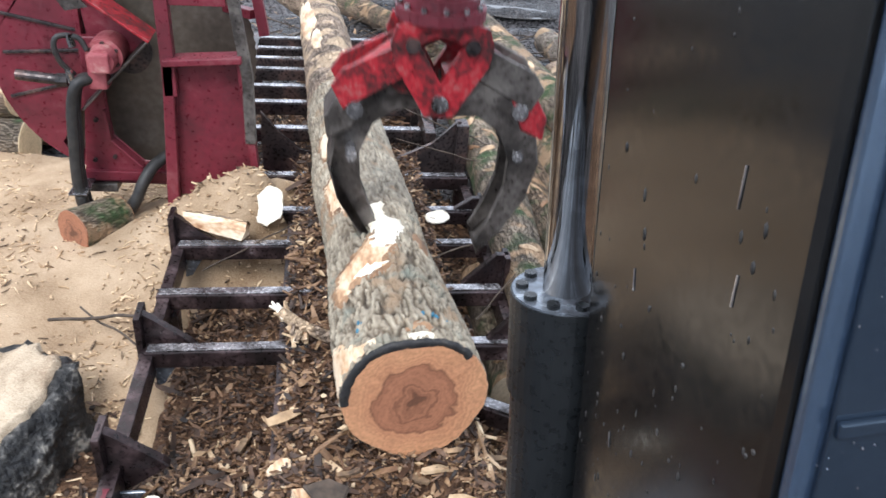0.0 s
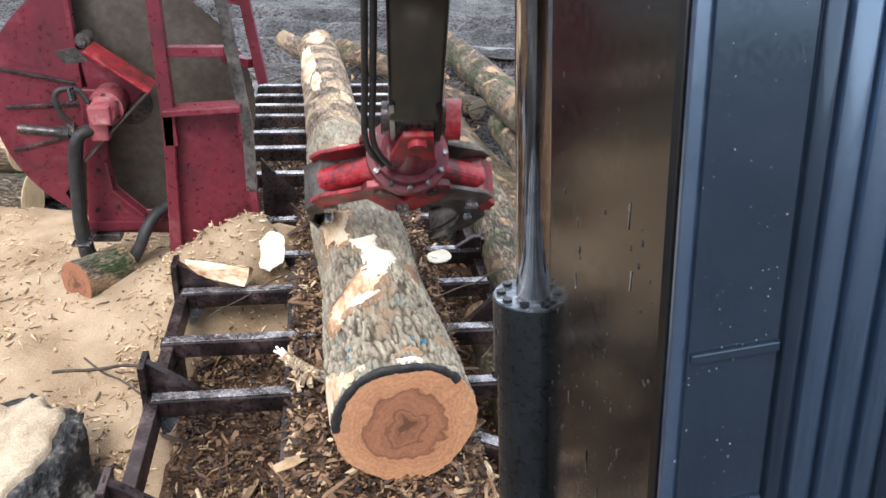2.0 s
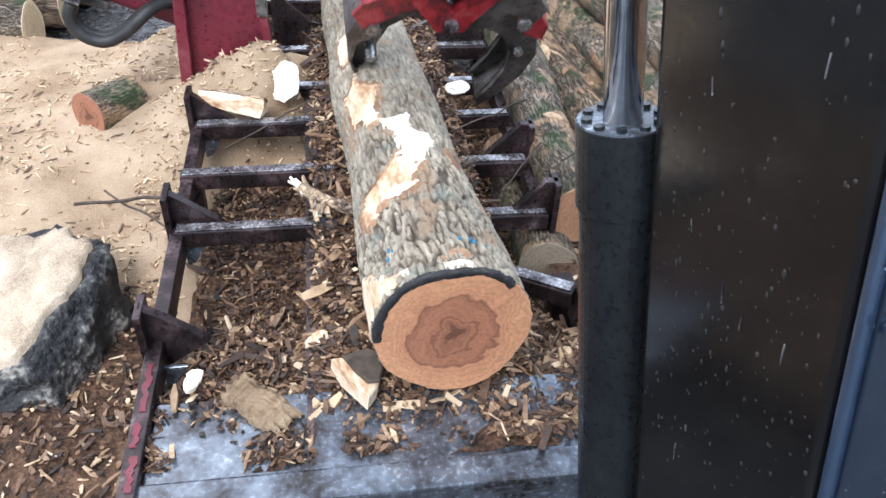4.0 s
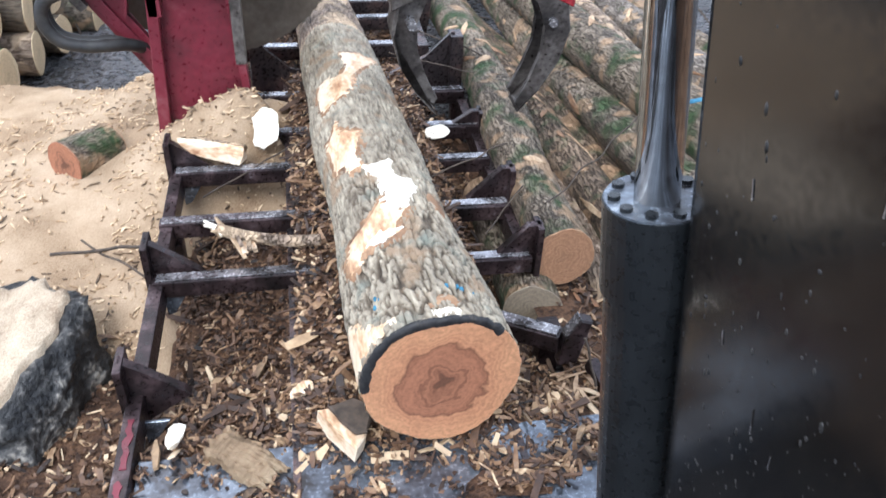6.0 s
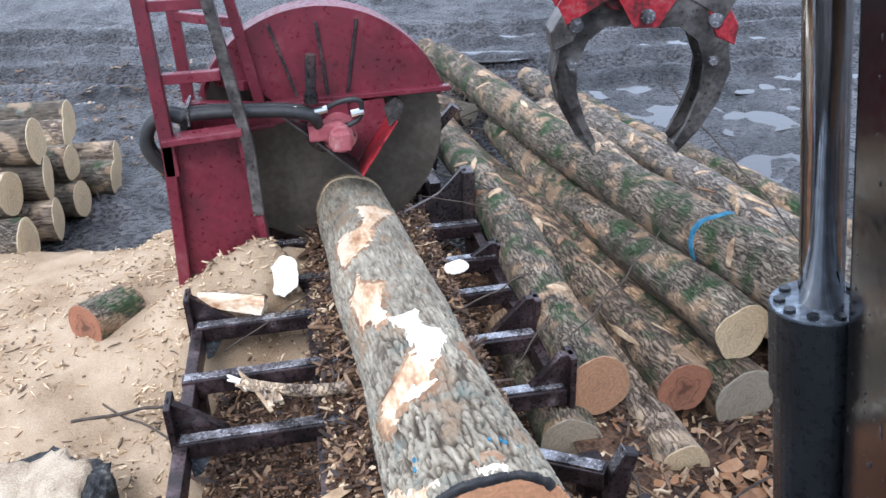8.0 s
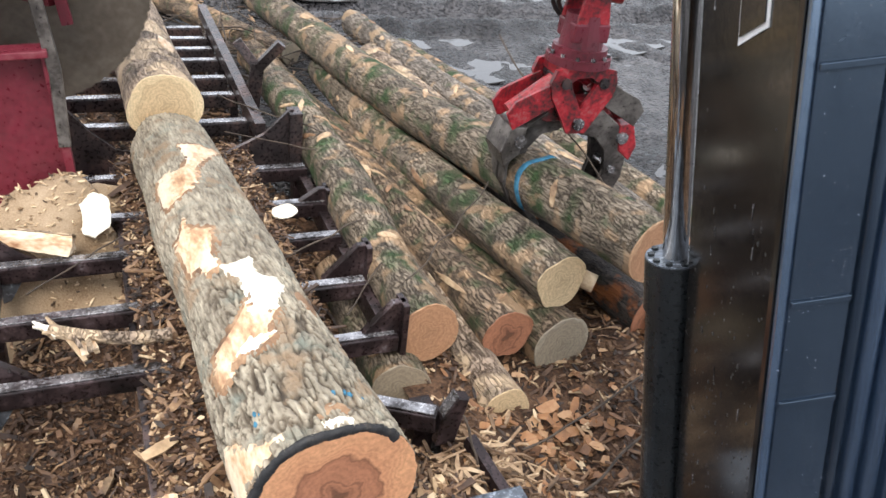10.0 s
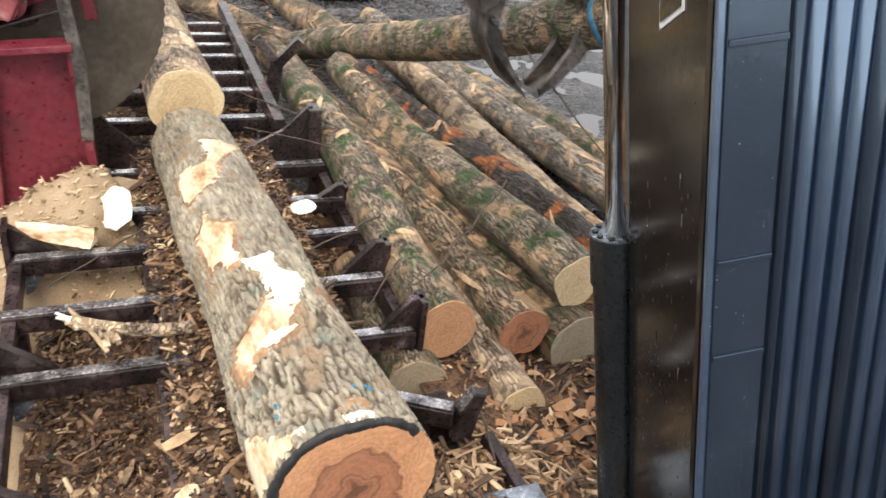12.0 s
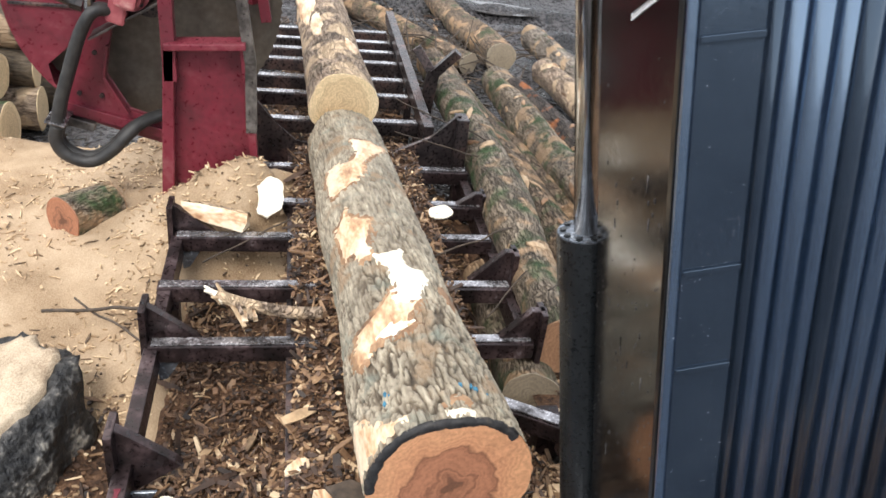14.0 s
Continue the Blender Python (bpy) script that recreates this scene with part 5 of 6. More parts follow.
def build_billet():
    """A split billet: a pale cleft face, a bark-covered back."""
    w = empty("wood_billet", lay((-0.27, 3.43, 0.05), (-0.56, 3.5, 0.09)))
    tagged(w, "split billet of cream wood beside the saw frame", "wood billet")
    for name, mat, prof in (("wood", BARE, ((-0.045, -0.03), (0.03, -0.035), (0.05, 0.0), (0.005, 0.038), (-0.03, 0.02))), ("bark", BARK_TAN, ((0.032, -0.037), (0.06, -0.025), (0.056, 0.012), (0.01, 0.046), (0.006, 0.04), (0.05, 0.002)))):
        bm = bmesh.new()
        n_ = 14
        rings = []
        for i in range(n_):
            y = 0.3 * i / (n_ - 1)
            s = 1 - 0.35 * (i / (n_ - 1)) ** 2 + 0.1 * noise.noise(Vector((y * 14, 3, 1)))
            rings.append([bm.verts.new((x * s + 0.008 * noise.noise(Vector((y * 20, x * 30, 4))), y + 0.03 * noise.noise(Vector((x * 40, z * 40, 9))), z * s + 0.008 * noise.noise(Vector((y * 22, z * 30, 6))))) for x, z in prof])
        k = len(prof)
        for r0, r1 in zip(rings, rings[1:]):
            for q in range(k):
                bm.faces.new((r0[q], r0[(q + 1) % k], r1[(q + 1) % k], r1[q]))
        bm.faces.new(rings[0][::-1])
        bm.faces.new(rings[-1])
        bmesh.ops.recalc_face_normals(bm, faces=bm.faces[:])
        part(name, bm, mat, w)
    return w


build_billet()


def build_wedge():
    w = empty("wood_wedge", pose(0.08, 1.79, 0.0, 4, 6, 8))
    tagged(w, "split wedge of yellow wood with dark bark under the log end", "wood wedge")
    bm = bmesh.new()
    prism(bm, ((-0.085, 0.07), (-0.06, 0.01), (0.0, -0.095), (0.035, -0.055), (0.075, 0.04), (0.02, 0.075)), 0.07, "z", 0.0, 0.006)
    part("wood", bm, BARE, w)
    bm = bmesh.new()
    prism(bm, ((-0.055, 0.062), (-0.03, 0.01), (0.004, -0.05), (0.04, -0.05), (0.085, 0.045), (0.025, 0.085)), 0.02, "z", 0.044, 0.006)
    part("bark", bm, TWIG, w, "dark bark on the split wedge")
    return w


def build_slab():
    """A ragged slab of ridged bark, its grain along X."""
    bm = bmesh.new()
    nx, ny = 40, 18
    vs = {}
    for i in range(nx):
        for j in range(ny):
            u, v = i / (nx - 1) * 2 - 1, j / (ny - 1) * 2 - 1
            x = 0.12 * u * (1 + 0.25 * noise.noise(Vector((v * 5, 3.3, 0))))
            y = 0.058 * v * (1 + 0.3 * noise.noise(Vector((u * 4, 7.1, 0)))) + 0.006 * noise.noise(Vector((u * 9, 1.7, 0)))
            edge = max(abs(u), abs(v)) ** 8
            z = 0.02 + 0.012 * noise.noise(Vector((x * 14, y * 75, 5))) + 0.006 * noise.noise(Vector((x * 50, y * 120, 2))) + 0.012 * (1 - v * v) - 0.03 * edge
            vs[i, j] = bm.verts.new((x, y, z))
    for i in range(nx - 1):
        for j in range(ny - 1):
            bm.faces.new((vs[i, j], vs[i + 1, j], vs[i + 1, j + 1], vs[i, j + 1]))
    bmesh.ops.solidify(bm, geom=bm.faces[:], thickness=0.012)
    s = part("bark_slab", bm, SPLIT, None)
    s.matrix_world = pose(-0.23, 1.75, -0.03, 6, 4, -42)
    return tagged(s, "ragged slab of tan ridged bark on the bark mulch", "bark slab")


build_wedge()
build_slab()
flake("wood_chip", pose(-0.44, 1.86, -0.02, 10, 20, 80), ((-0.07, -0.012), (-0.02, -0.025), (0.05, -0.02), (0.066, 0.004), (0.03, 0.022), (-0.03, 0.014)), 0.014, PALE, "pale split sliver on the bark mulch")
flake("wood_chip", pose(-0.06, 1.98, 0.0, 5, -8, 20), ((-0.04, -0.012), (0.0, -0.024), (0.035, -0.02), (0.045, 0.01), (0.01, 0.022), (-0.03, 0.012)), 0.012, BARE, "orange split sliver on the bark mulch")



def build_branch():
    b = empty("broken_branch", pose(-0.3, 2.78, 0.05, 0, 0, -12))
    tagged(b, "splintered broken branch lying across the deck bars", "branch")
    bm = bmesh.new()
    hose(bm, ((-0.08, 0.05, 0.03), (0.05, 0.0, 0.04), (0.2, 0.0, 0.03), (0.32, 0.02, 0.03)), 0.024)
    part("stem", bm, BARK_TAN, b, smooth=True)
    rng = random.Random(8)
    for k in range(7):
        bm = bmesh.new()
        a = rng.uniform(2.2, 3.4)
        L = rng.uniform(0.05, 0.1)
        o = Vector((-0.05, 0.04, 0.03)) + Vector((rng.uniform(-0.02, 0.02), rng.uniform(-0.018, 0.018), rng.uniform(-0.01, 0.014)))
        rod(bm, o, o + Vector((L * math.cos(a), L * math.sin(a), rng.uniform(-0.01, 0.03))), 0.016, 0.005, seg=5)
        part("splinter", bm, PALE if k % 3 == 0 else SPLIT, b)
    for k in range(7):
        bm = bmesh.new()
        a, L = rng.uniform(-1.35, -0.45), rng.uniform(0.08, 0.15)
        o = Vector((rng.uniform(-0.06, 0.08), 0.02, rng.uniform(0.02, 0.05)))
        beam(bm, o, o + Vector((L * math.cos(a), L * math.sin(a), rng.uniform(-0.03, 0.01))), rng.uniform(0.012, 0.024), 0.008, bevel=0.002)
        part("splinter", bm, (SPLIT, BARK_TAN, BARE)[k % 3], b)
    return b


branch = build_branch()


def twig(p, q, r, mat=TWIG, label="thin dark twig on bark litter"):
    p, q = Vector(p), Vector(q)
    bm = bmesh.new()
    line = [p.lerp(q, k / 6) + noise.noise_vector(p * 5 + Vector((k * 0.9, 0, 0))) * 0.035 * (q - p).length for k in range(7)]
    hose(bm, line, r * 0.6, 6)
    return tagged(part("twig", bm, mat, None, smooth=True), label, "twig", "twigs")


for p, q, r in (((-1.05, 3.0, -0.14), (-0.62, 2.98, -0.1), 0.012), ((-0.95, 3.1, -0.14), (-0.6, 2.75, -0.12), 0.008), ((-0.45, 3.25, -0.05), (-0.05, 3.5, 0.05), 0.006),
                ((0.5, 3.15, 0.03), (0.9, 3.25, 0.14), 0.007), ((0.7, 2.75, 0.0), (0.9, 2.95, 0.1), 0.006), ((1.2, 2.1, -0.26), (1.9, 2.35, -0.22), 0.008), ((1.35, 1.9, -0.28), (2.0, 2.2, -0.24), 0.01),
                ((0.95, 2.75, 0.14), (1.6, 3.4, 0.2), 0.006), ((0.55, 5.0, 0.1), (1.0, 4.2, 0.15), 0.007), ((0.5, 4.4, 0.1), (0.95, 4.1, 0.1), 0.006), ((2.2, 3.0, 0.1), (1.9, 4.1, 0.7), 0.008),
                ((0.3, 6.6, 0.0), (0.1, 7.6, 0.1), 0.01), ((0.9, 7.0, -0.2), (0.4, 6.7, 0.1), 0.01), ((0.95, 1.9, -0.2), (0.9, 2.05, 0.05), 0.008)):
    twig(p, q, r)


# ---- scattered chips ----
def on_mulch(rng):
    while True:
        x, y = rng.uniform(-0.54, 0.84), 1.55 + 5.0 * rng.random() ** 1.6
        if y < 1.95 and fbm(x, y, 4.0, 51) + 1.6 * (y - 1.75) < rng.uniform(-0.5, 0.12):
            continue
        if -0.12 < x < 0.7 or y < 2.5 or rng.random() < 0.7:
            return x, y, mulch_z(x, y) + rng.uniform(0.0, 0.03)


def on_heap(rng):
    x, y = rng.gauss(-0.2, 0.22), rng.gauss(3.65, 0.18)
    return x, y, max(dust_z(x, y), mulch_z(x, y)) + 0.004


def on_dust(rng):
    while True:
        x, y = -0.62 - 1.9 * rng.random() ** 1.5, rng.uniform(1.9, 5.2)
        if fbm(x, y, 1.7, 33) > rng.uniform(-0.5, 0.45):
            break
    return x, y, dust_z(x, y) + 0.003


def on_litter(rng):
    x, y = rng.uniform(0.88, 3.0), 1.0 + 2.2 * rng.random()
    return x, y, litter_z(x, y) + rng.uniform(0, 0.02)


scatter("bark_chips", 16000, on_mulch, lambda r: (0.012 + 0.06 * r.random() ** 2, r.uniform(0.005, 0.02)), CHIPS, "loose brown bark chips and slivers", "bark chips", 11, flat=0.45)
scatter("bark_strips", 420, on_mulch, lambda r: (r.uniform(0.08, 0.2), r.uniform(0.01, 0.03)), CHIPS, "long loose strips of bark", "bark strips", 12, flat=0.3)
scatter("wood_chips", 520, on_heap, lambda r: (0.008 + 0.05 * r.random() ** 2, r.uniform(0.004, 0.014)), DUST_CHIPS, "wood chips on the sawdust heap", "wood chips", 13, flat=0.2)
scatter("wood_chips", 3600, on_dust, lambda r: (0.008 + 0.065 * r.random() ** 3, r.uniform(0.003, 0.011)), DUST_CHIPS, "brown chips strewn over the sawdust", "wood chips", 14, flat=0.15)
def on_side(rng):
    x, y = -0.64 - 1.7 * rng.random() ** 1.2, rng.uniform(0.9, 2.65)
    return x, y, max(side_z(x, y), dust_z(x, y)) + rng.uniform(0, 0.015)


scatter("bark_chips", 2400, on_side, lambda r: (0.012 + 0.07 * r.random() ** 2, r.uniform(0.006, 0.022)), CHIPS, "bark chips on the ground before the sawdust", "bark chips", 31, flat=0.35)
scatter("wood_chips", 700, on_side, lambda r: (0.01 + 0.05 * r.random() ** 2, r.uniform(0.005, 0.018)), DUST_CHIPS, "pale chips on the ground before the sawdust", "wood chips", 32, flat=0.3)
scatter("bark_chips", 4200, on_litter, lambda r: (0.015 + 0.075 * r.random() ** 2, r.uniform(0.006, 0.02)), CHIPS, "bark chips on the ground beside the deck", "bark chips", 15, flat=0.35)
def on_front(rng):
    x, y = rng.uniform(-0.5, 0.85), 1.6 + 0.8 * rng.random()
    return x, y, mulch_z(x, y) + rng.uniform(0.01, 0.035)


scatter("wood_splinters", 55, on_front, lambda r: (r.uniform(0.04, 0.13), r.uniform(0.012, 0.04)), DUST_CHIPS, "pale split splinters over the front of the deck", "splinters", 17, flat=0.3, thin=(0.004, 0.012))
def on_corner(rng):
    x, y = rng.gauss(0.98, 0.16), rng.gauss(2.02, 0.1)
    return x, y, (litter_z(x, y) if x > 0.88 else mulch_z(x, y)) + rng.uniform(0.01, 0.05)


scatter("wood_splinters", 150, on_corner, lambda r: (r.uniform(0.04, 0.15), r.uniform(0.006, 0.018)), PALE_SPLINTERS, "long pale splinters heaped at the deck corner", "splinters", 52, flat=0.25, thin=(0.004, 0.01))
scatter("bark_crumbs", 9000, on_mulch, lambda r: (r.uniform(0.006, 0.02), r.uniform(0.004, 0.012)), CHIPS, "fine bark crumbs between the chips", "bark crumbs", 18, flat=0.6)
scatter("wood_splinters", 300, on_litter, lambda r: (r.uniform(0.02, 0.1), r.uniform(0.006, 0.018)), DUST_CHIPS, "pale splinters on the ground beside the deck", "splinters", 19, flat=0.3)
scatter("fallen_leaves", 420, on_litter, lambda r: (r.uniform(0.03, 0.07), r.uniform(0.02, 0.04)), LEAVES, "brown fallen oak leaves", "leaves", 16, flat=0.35, curl=0.3, thin=(0.001, 0.002))


def on_clump(rng):
    x, y = rng.gauss(1.45, 0.13), rng.gauss(2.2, 0.09)
    return x, y, litter_z(x, y) + rng.uniform(0.005, 0.04)


scatter("fallen_leaves", 60, on_clump, lambda r: (r.uniform(0.05, 0.1), r.uniform(0.03, 0.06)), LEAVES, "clump of orange-brown fallen oak leaves", "leaves", 53, flat=0.4, curl=0.35, thin=(0.001, 0.002))


def on_brush(rng):
    x, y = rng.gauss(0.7, 0.7), rng.gauss(7.2, 0.5)
    return x, y, ground_z(x, y) + rng.uniform(0.0, 0.12)


def on_yard(rng):
    x, y = rng.uniform(-3.5, 1.5), rng.uniform(6.3, 10.5)
    return x, y, ground_z(x, y) + 0.01


scatter("brush", 260, on_brush, lambda r: (r.uniform(0.25, 0.9), r.uniform(0.006, 0.016)), TWIG, "tangle of thin dark brushwood behind the deck", "brushwood", 41, flat=0.3, thin=(0.006, 0.014))
scatter("bark_chips", 900, on_yard, lambda r: (r.uniform(0.03, 0.14), r.uniform(0.01, 0.03)), CHIPS, "bark chips trodden into the yard mud", "bark chips", 42, flat=0.25)


# ---- sawdust that the blade throws ----
def build_plume():
    rng = random.Random(31)
    verts, faces = [], []
    for _ in range(26000):
        u = rng.random() ** 0.6
        p = Vector((-0.1 - 2.6 * u + rng.gauss(0, 0.12), rng.gauss(0.0, 0.05 + 0.3 * u) + 0.3 * u, rng.gauss(0.02 + 0.06 * u, 0.03 + 0.075 * u)))
        r, stretch = rng.uniform(0.0003, 0.0008), rng.uniform(5, 30)
        b = len(verts)
        for d in ((1, 1, 1), (-1, -1, 1), (-1, 1, -1), (1, -1, -1)):
            verts.append(tuple(p + r * Vector((d[0] * stretch, d[1], d[2] + 0.1 * d[0] * stretch))))
        faces += [(b, b + 1, b + 2), (b, b + 3, b + 1), (b, b + 2, b + 3), (b + 1, b + 3, b + 2)]
    me = bpy.data.meshes.new("sawdust_plume")
    me.from_pydata(verts, [], faces)
    me.materials.append(PALE)
    return tagged(new("sawdust_plume", me), "pale sawdust thrown sideways by the spinning blade", "sawdust", "", "stuff")


plume = build_plume()


# ---- loader boom that swings past the camera ----
def build_mast():
    """Origin at the rod gland; Z along the boom; the plain side faces -Y, the side with the pipes +X."""
    m = empty("loader_boom")
    tagged(m, "glossy black loader boom with pipes and a lift cylinder", "loader boom")
    x0, W, y0, D = 0.085, 0.368, -0.008, 0.61
    bm = bmesh.new()
    box(bm, (x0, y0, -1.45), (x0 + W, y0 + D, 1.9), 0.012)
    part("boom_body", bm, BLACK, m)
    X = x0 + W
    bm = bmesh.new()
    box(bm, (X + 0.002, y0 + 0.004, -1.2), (X + 0.014, y0 + D - 0.02, 1.85), 0.004)
    face = part("pipe_panel", bm, SLATE, m, "glossy boom face with the sky's reflection put into its blue")
    # dark strip added in place of windows reflected in the glossy face
    for y, w in ((0.022, 0.118),):
        bm = bmesh.new()
        box(bm, (X + 0.015, y0 + y, -1.15), (X + 0.02, y0 + y + w, 1.8), 0.002)
        part("reflection_strip", bm, NAVY, face)
    # bars added in place of the lines across that reflection
    for z in (-0.65, -0.1, 0.12, 0.55):
        bm = bmesh.new()
        box(bm, (X + 0.02, y0 + 0.024, z), (X + 0.026, y0 + 0.138, z + 0.013), 0.002)
        part("reflection_bar", bm, NAVY, face)
    for k_, (y, r) in enumerate(((0.155, 0.012), (0.19, 0.018), (0.235, 0.022), (0.285, 0.018), (0.325, 0.022), (0.375, 0.02), (0.42, 0.022), (0.47, 0.018), (0.515, 0.022), (0.565, 0.022))):
        bm = bmesh.new()
        rod(bm, (X + 0.02, y0 + y, -1.2), (X + 0.02, y0 + y, 1.85), r, seg=20)
        part("pipe", bm, SLATE if k_ % 4 else NAVY, m, "slate-blue hydraulic pipe", smooth=True)
    rng = random.Random(77)
    # dark specks added for water drops on the plain side
    bm = bmesh.new()
    for _ in range(260):
        x, z = x0 + W * rng.uniform(0.04, 0.96), rng.gauss(-0.25, 0.28)
        r = 0.0009 + 0.0024 * rng.random() ** 2
        bmesh.ops.create_icosphere(bm, subdivisions=1, radius=1.0, matrix=Matrix.Translation((x, y0, z)) @ Matrix.Diagonal((r, r * 0.5, r * rng.uniform(1, 3), 1)))
    ob = part("dark_drop_specks", bm, RUBBER, m, "dark specks that stand for water drops", smooth=True)
    ob["kind"] = "stuff"
    bm = bmesh.new()
    for _ in range(520):
        y, z = y0 + D * rng.uniform(0.03, 0.4), rng.uniform(-1.0, 0.9)
        r = rng.uniform(0.0004, 0.0011)
        bmesh.ops.create_icosphere(bm, subdivisions=1, radius=1.0, matrix=Matrix.Translation((X + 0.0145 + (0.006 if 0.022 < y - y0 < 0.14 else 0), y, z)) @ Matrix.Diagonal((r * 0.6, r, r * rng.uniform(1, 2), 1)))
    ob = part("water_spatter", bm, SHINY_TOP, m, "small pale water drops", smooth=True)
    ob["kind"] = "stuff"
    for k in range(9):
        x, z, L = x0 + W * rng.uniform(0.1, 0.9), rng.uniform(-0.6, 0.7), rng.uniform(0.012, 0.04)
        bm = bmesh.new()
        beam(bm, (x, y0 - 0.0008, z), (x + rng.uniform(-0.003, 0.003), y0 - 0.0008, z + L), 0.0014, 0.0012, up=(0, 1, 0), bevel=0)
        part("scratch", bm, SHINY_TOP, m, "pale scratch in the paint")
    # lift cylinder
    bm = bmesh.new()
    rod(bm, (0, 0, -1.2), (0, 0, -0.03), 0.065, seg=36)
    part("cylinder", bm, CYL, m, smooth=False)
    bm = bmesh.new()
    rod(bm, (0, 0, -0.14), (0, 0, 0), 0.071, seg=36)
    gl = part("gland", bm, CYL, m, "black bolted cylinder gland")
    bm = bmesh.new()
    rod(bm, (0, 0, -0.001), (0, 0, 0.003), 0.069, seg=36)
    part("gland_face", bm, WET_PLATE, gl, "wet blue-grey gland face")
    for k in range(10):
        a = 2 * math.pi * k / 10
        bm = bmesh.new()
        rod(bm, (0.056 * math.cos(a), 0.056 * math.sin(a), -0.002), (0.056 * math.cos(a), 0.056 * math.sin(a), 0.009), 0.0085, seg=10)
        part("bolt", bm, CYL, gl)
    bm = bmesh.new()
    rod(bm, (0, 0, -0.02), (0, 0, 1.9), 0.03, seg=32)
    part("piston_rod", bm, CHROME, m, "wet chromed piston rod", smooth=True)
    for z in (-0.14, -0.26):
        bm = bmesh.new()
        rod(bm, (0.045, 0.045, z), (0.07, 0.062, z), 0.014, seg=10)
        hose(bm, ((0.07, 0.06, z), (0.074, 0.062, z - 0.04), (0.072, 0.06, z - 0.12)), 0.01)
        part("port_pipe", bm, WET_PLATE, m, "pale oil port pipe on the cylinder", smooth=True)
    # decal
    bm = bmesh.new()
    prism(bm, ((x0 + 0.17, 0.55), (x0 + 0.27, 0.6), (x0 + 0.27, 0.98), (x0 + 0.17, 0.93)), 0.003, "y", y0 - 0.002)
    d = part("decal", bm, WHITE_PAINT, m, "white and yellow decal")
    bm = bmesh.new()
    prism(bm, ((x0 + 0.177, 0.566), (x0 + 0.263, 0.608), (x0 + 0.263, 0.965), (x0 + 0.177, 0.922)), 0.003, "y", y0 - 0.005)
    part("decal_field", bm, BLACK, d)
    bm = bmesh.new()
    prism(bm, ((x0 + 0.19, 0.68), (x0 + 0.25, 0.72), (x0 + 0.235, 0.83), (x0 + 0.195, 0.79)), 0.003, "y", y0 - 0.008)
    part("decal_bar", bm, YELLOW_PAINT, d)
    return m


boom = build_mast()


# ---- grapple ----
def claw_outline(side):
    pts_out = [(0.02, 0.06), (0.14, 0.08), (0.27, 0.02), (0.36, -0.1), (0.385, -0.24), (0.35, -0.38), (0.28, -0.5), (0.19, -0.6)]
    pts_in = [(0.17, -0.57), (0.23, -0.46), (0.27, -0.34), (0.275, -0.22), (0.23, -0.11), (0.15, -0.05), (0.06, -0.06), (0.0, -0.03)]
    return [(side * x, z) for x, z in pts_out + pts_in]


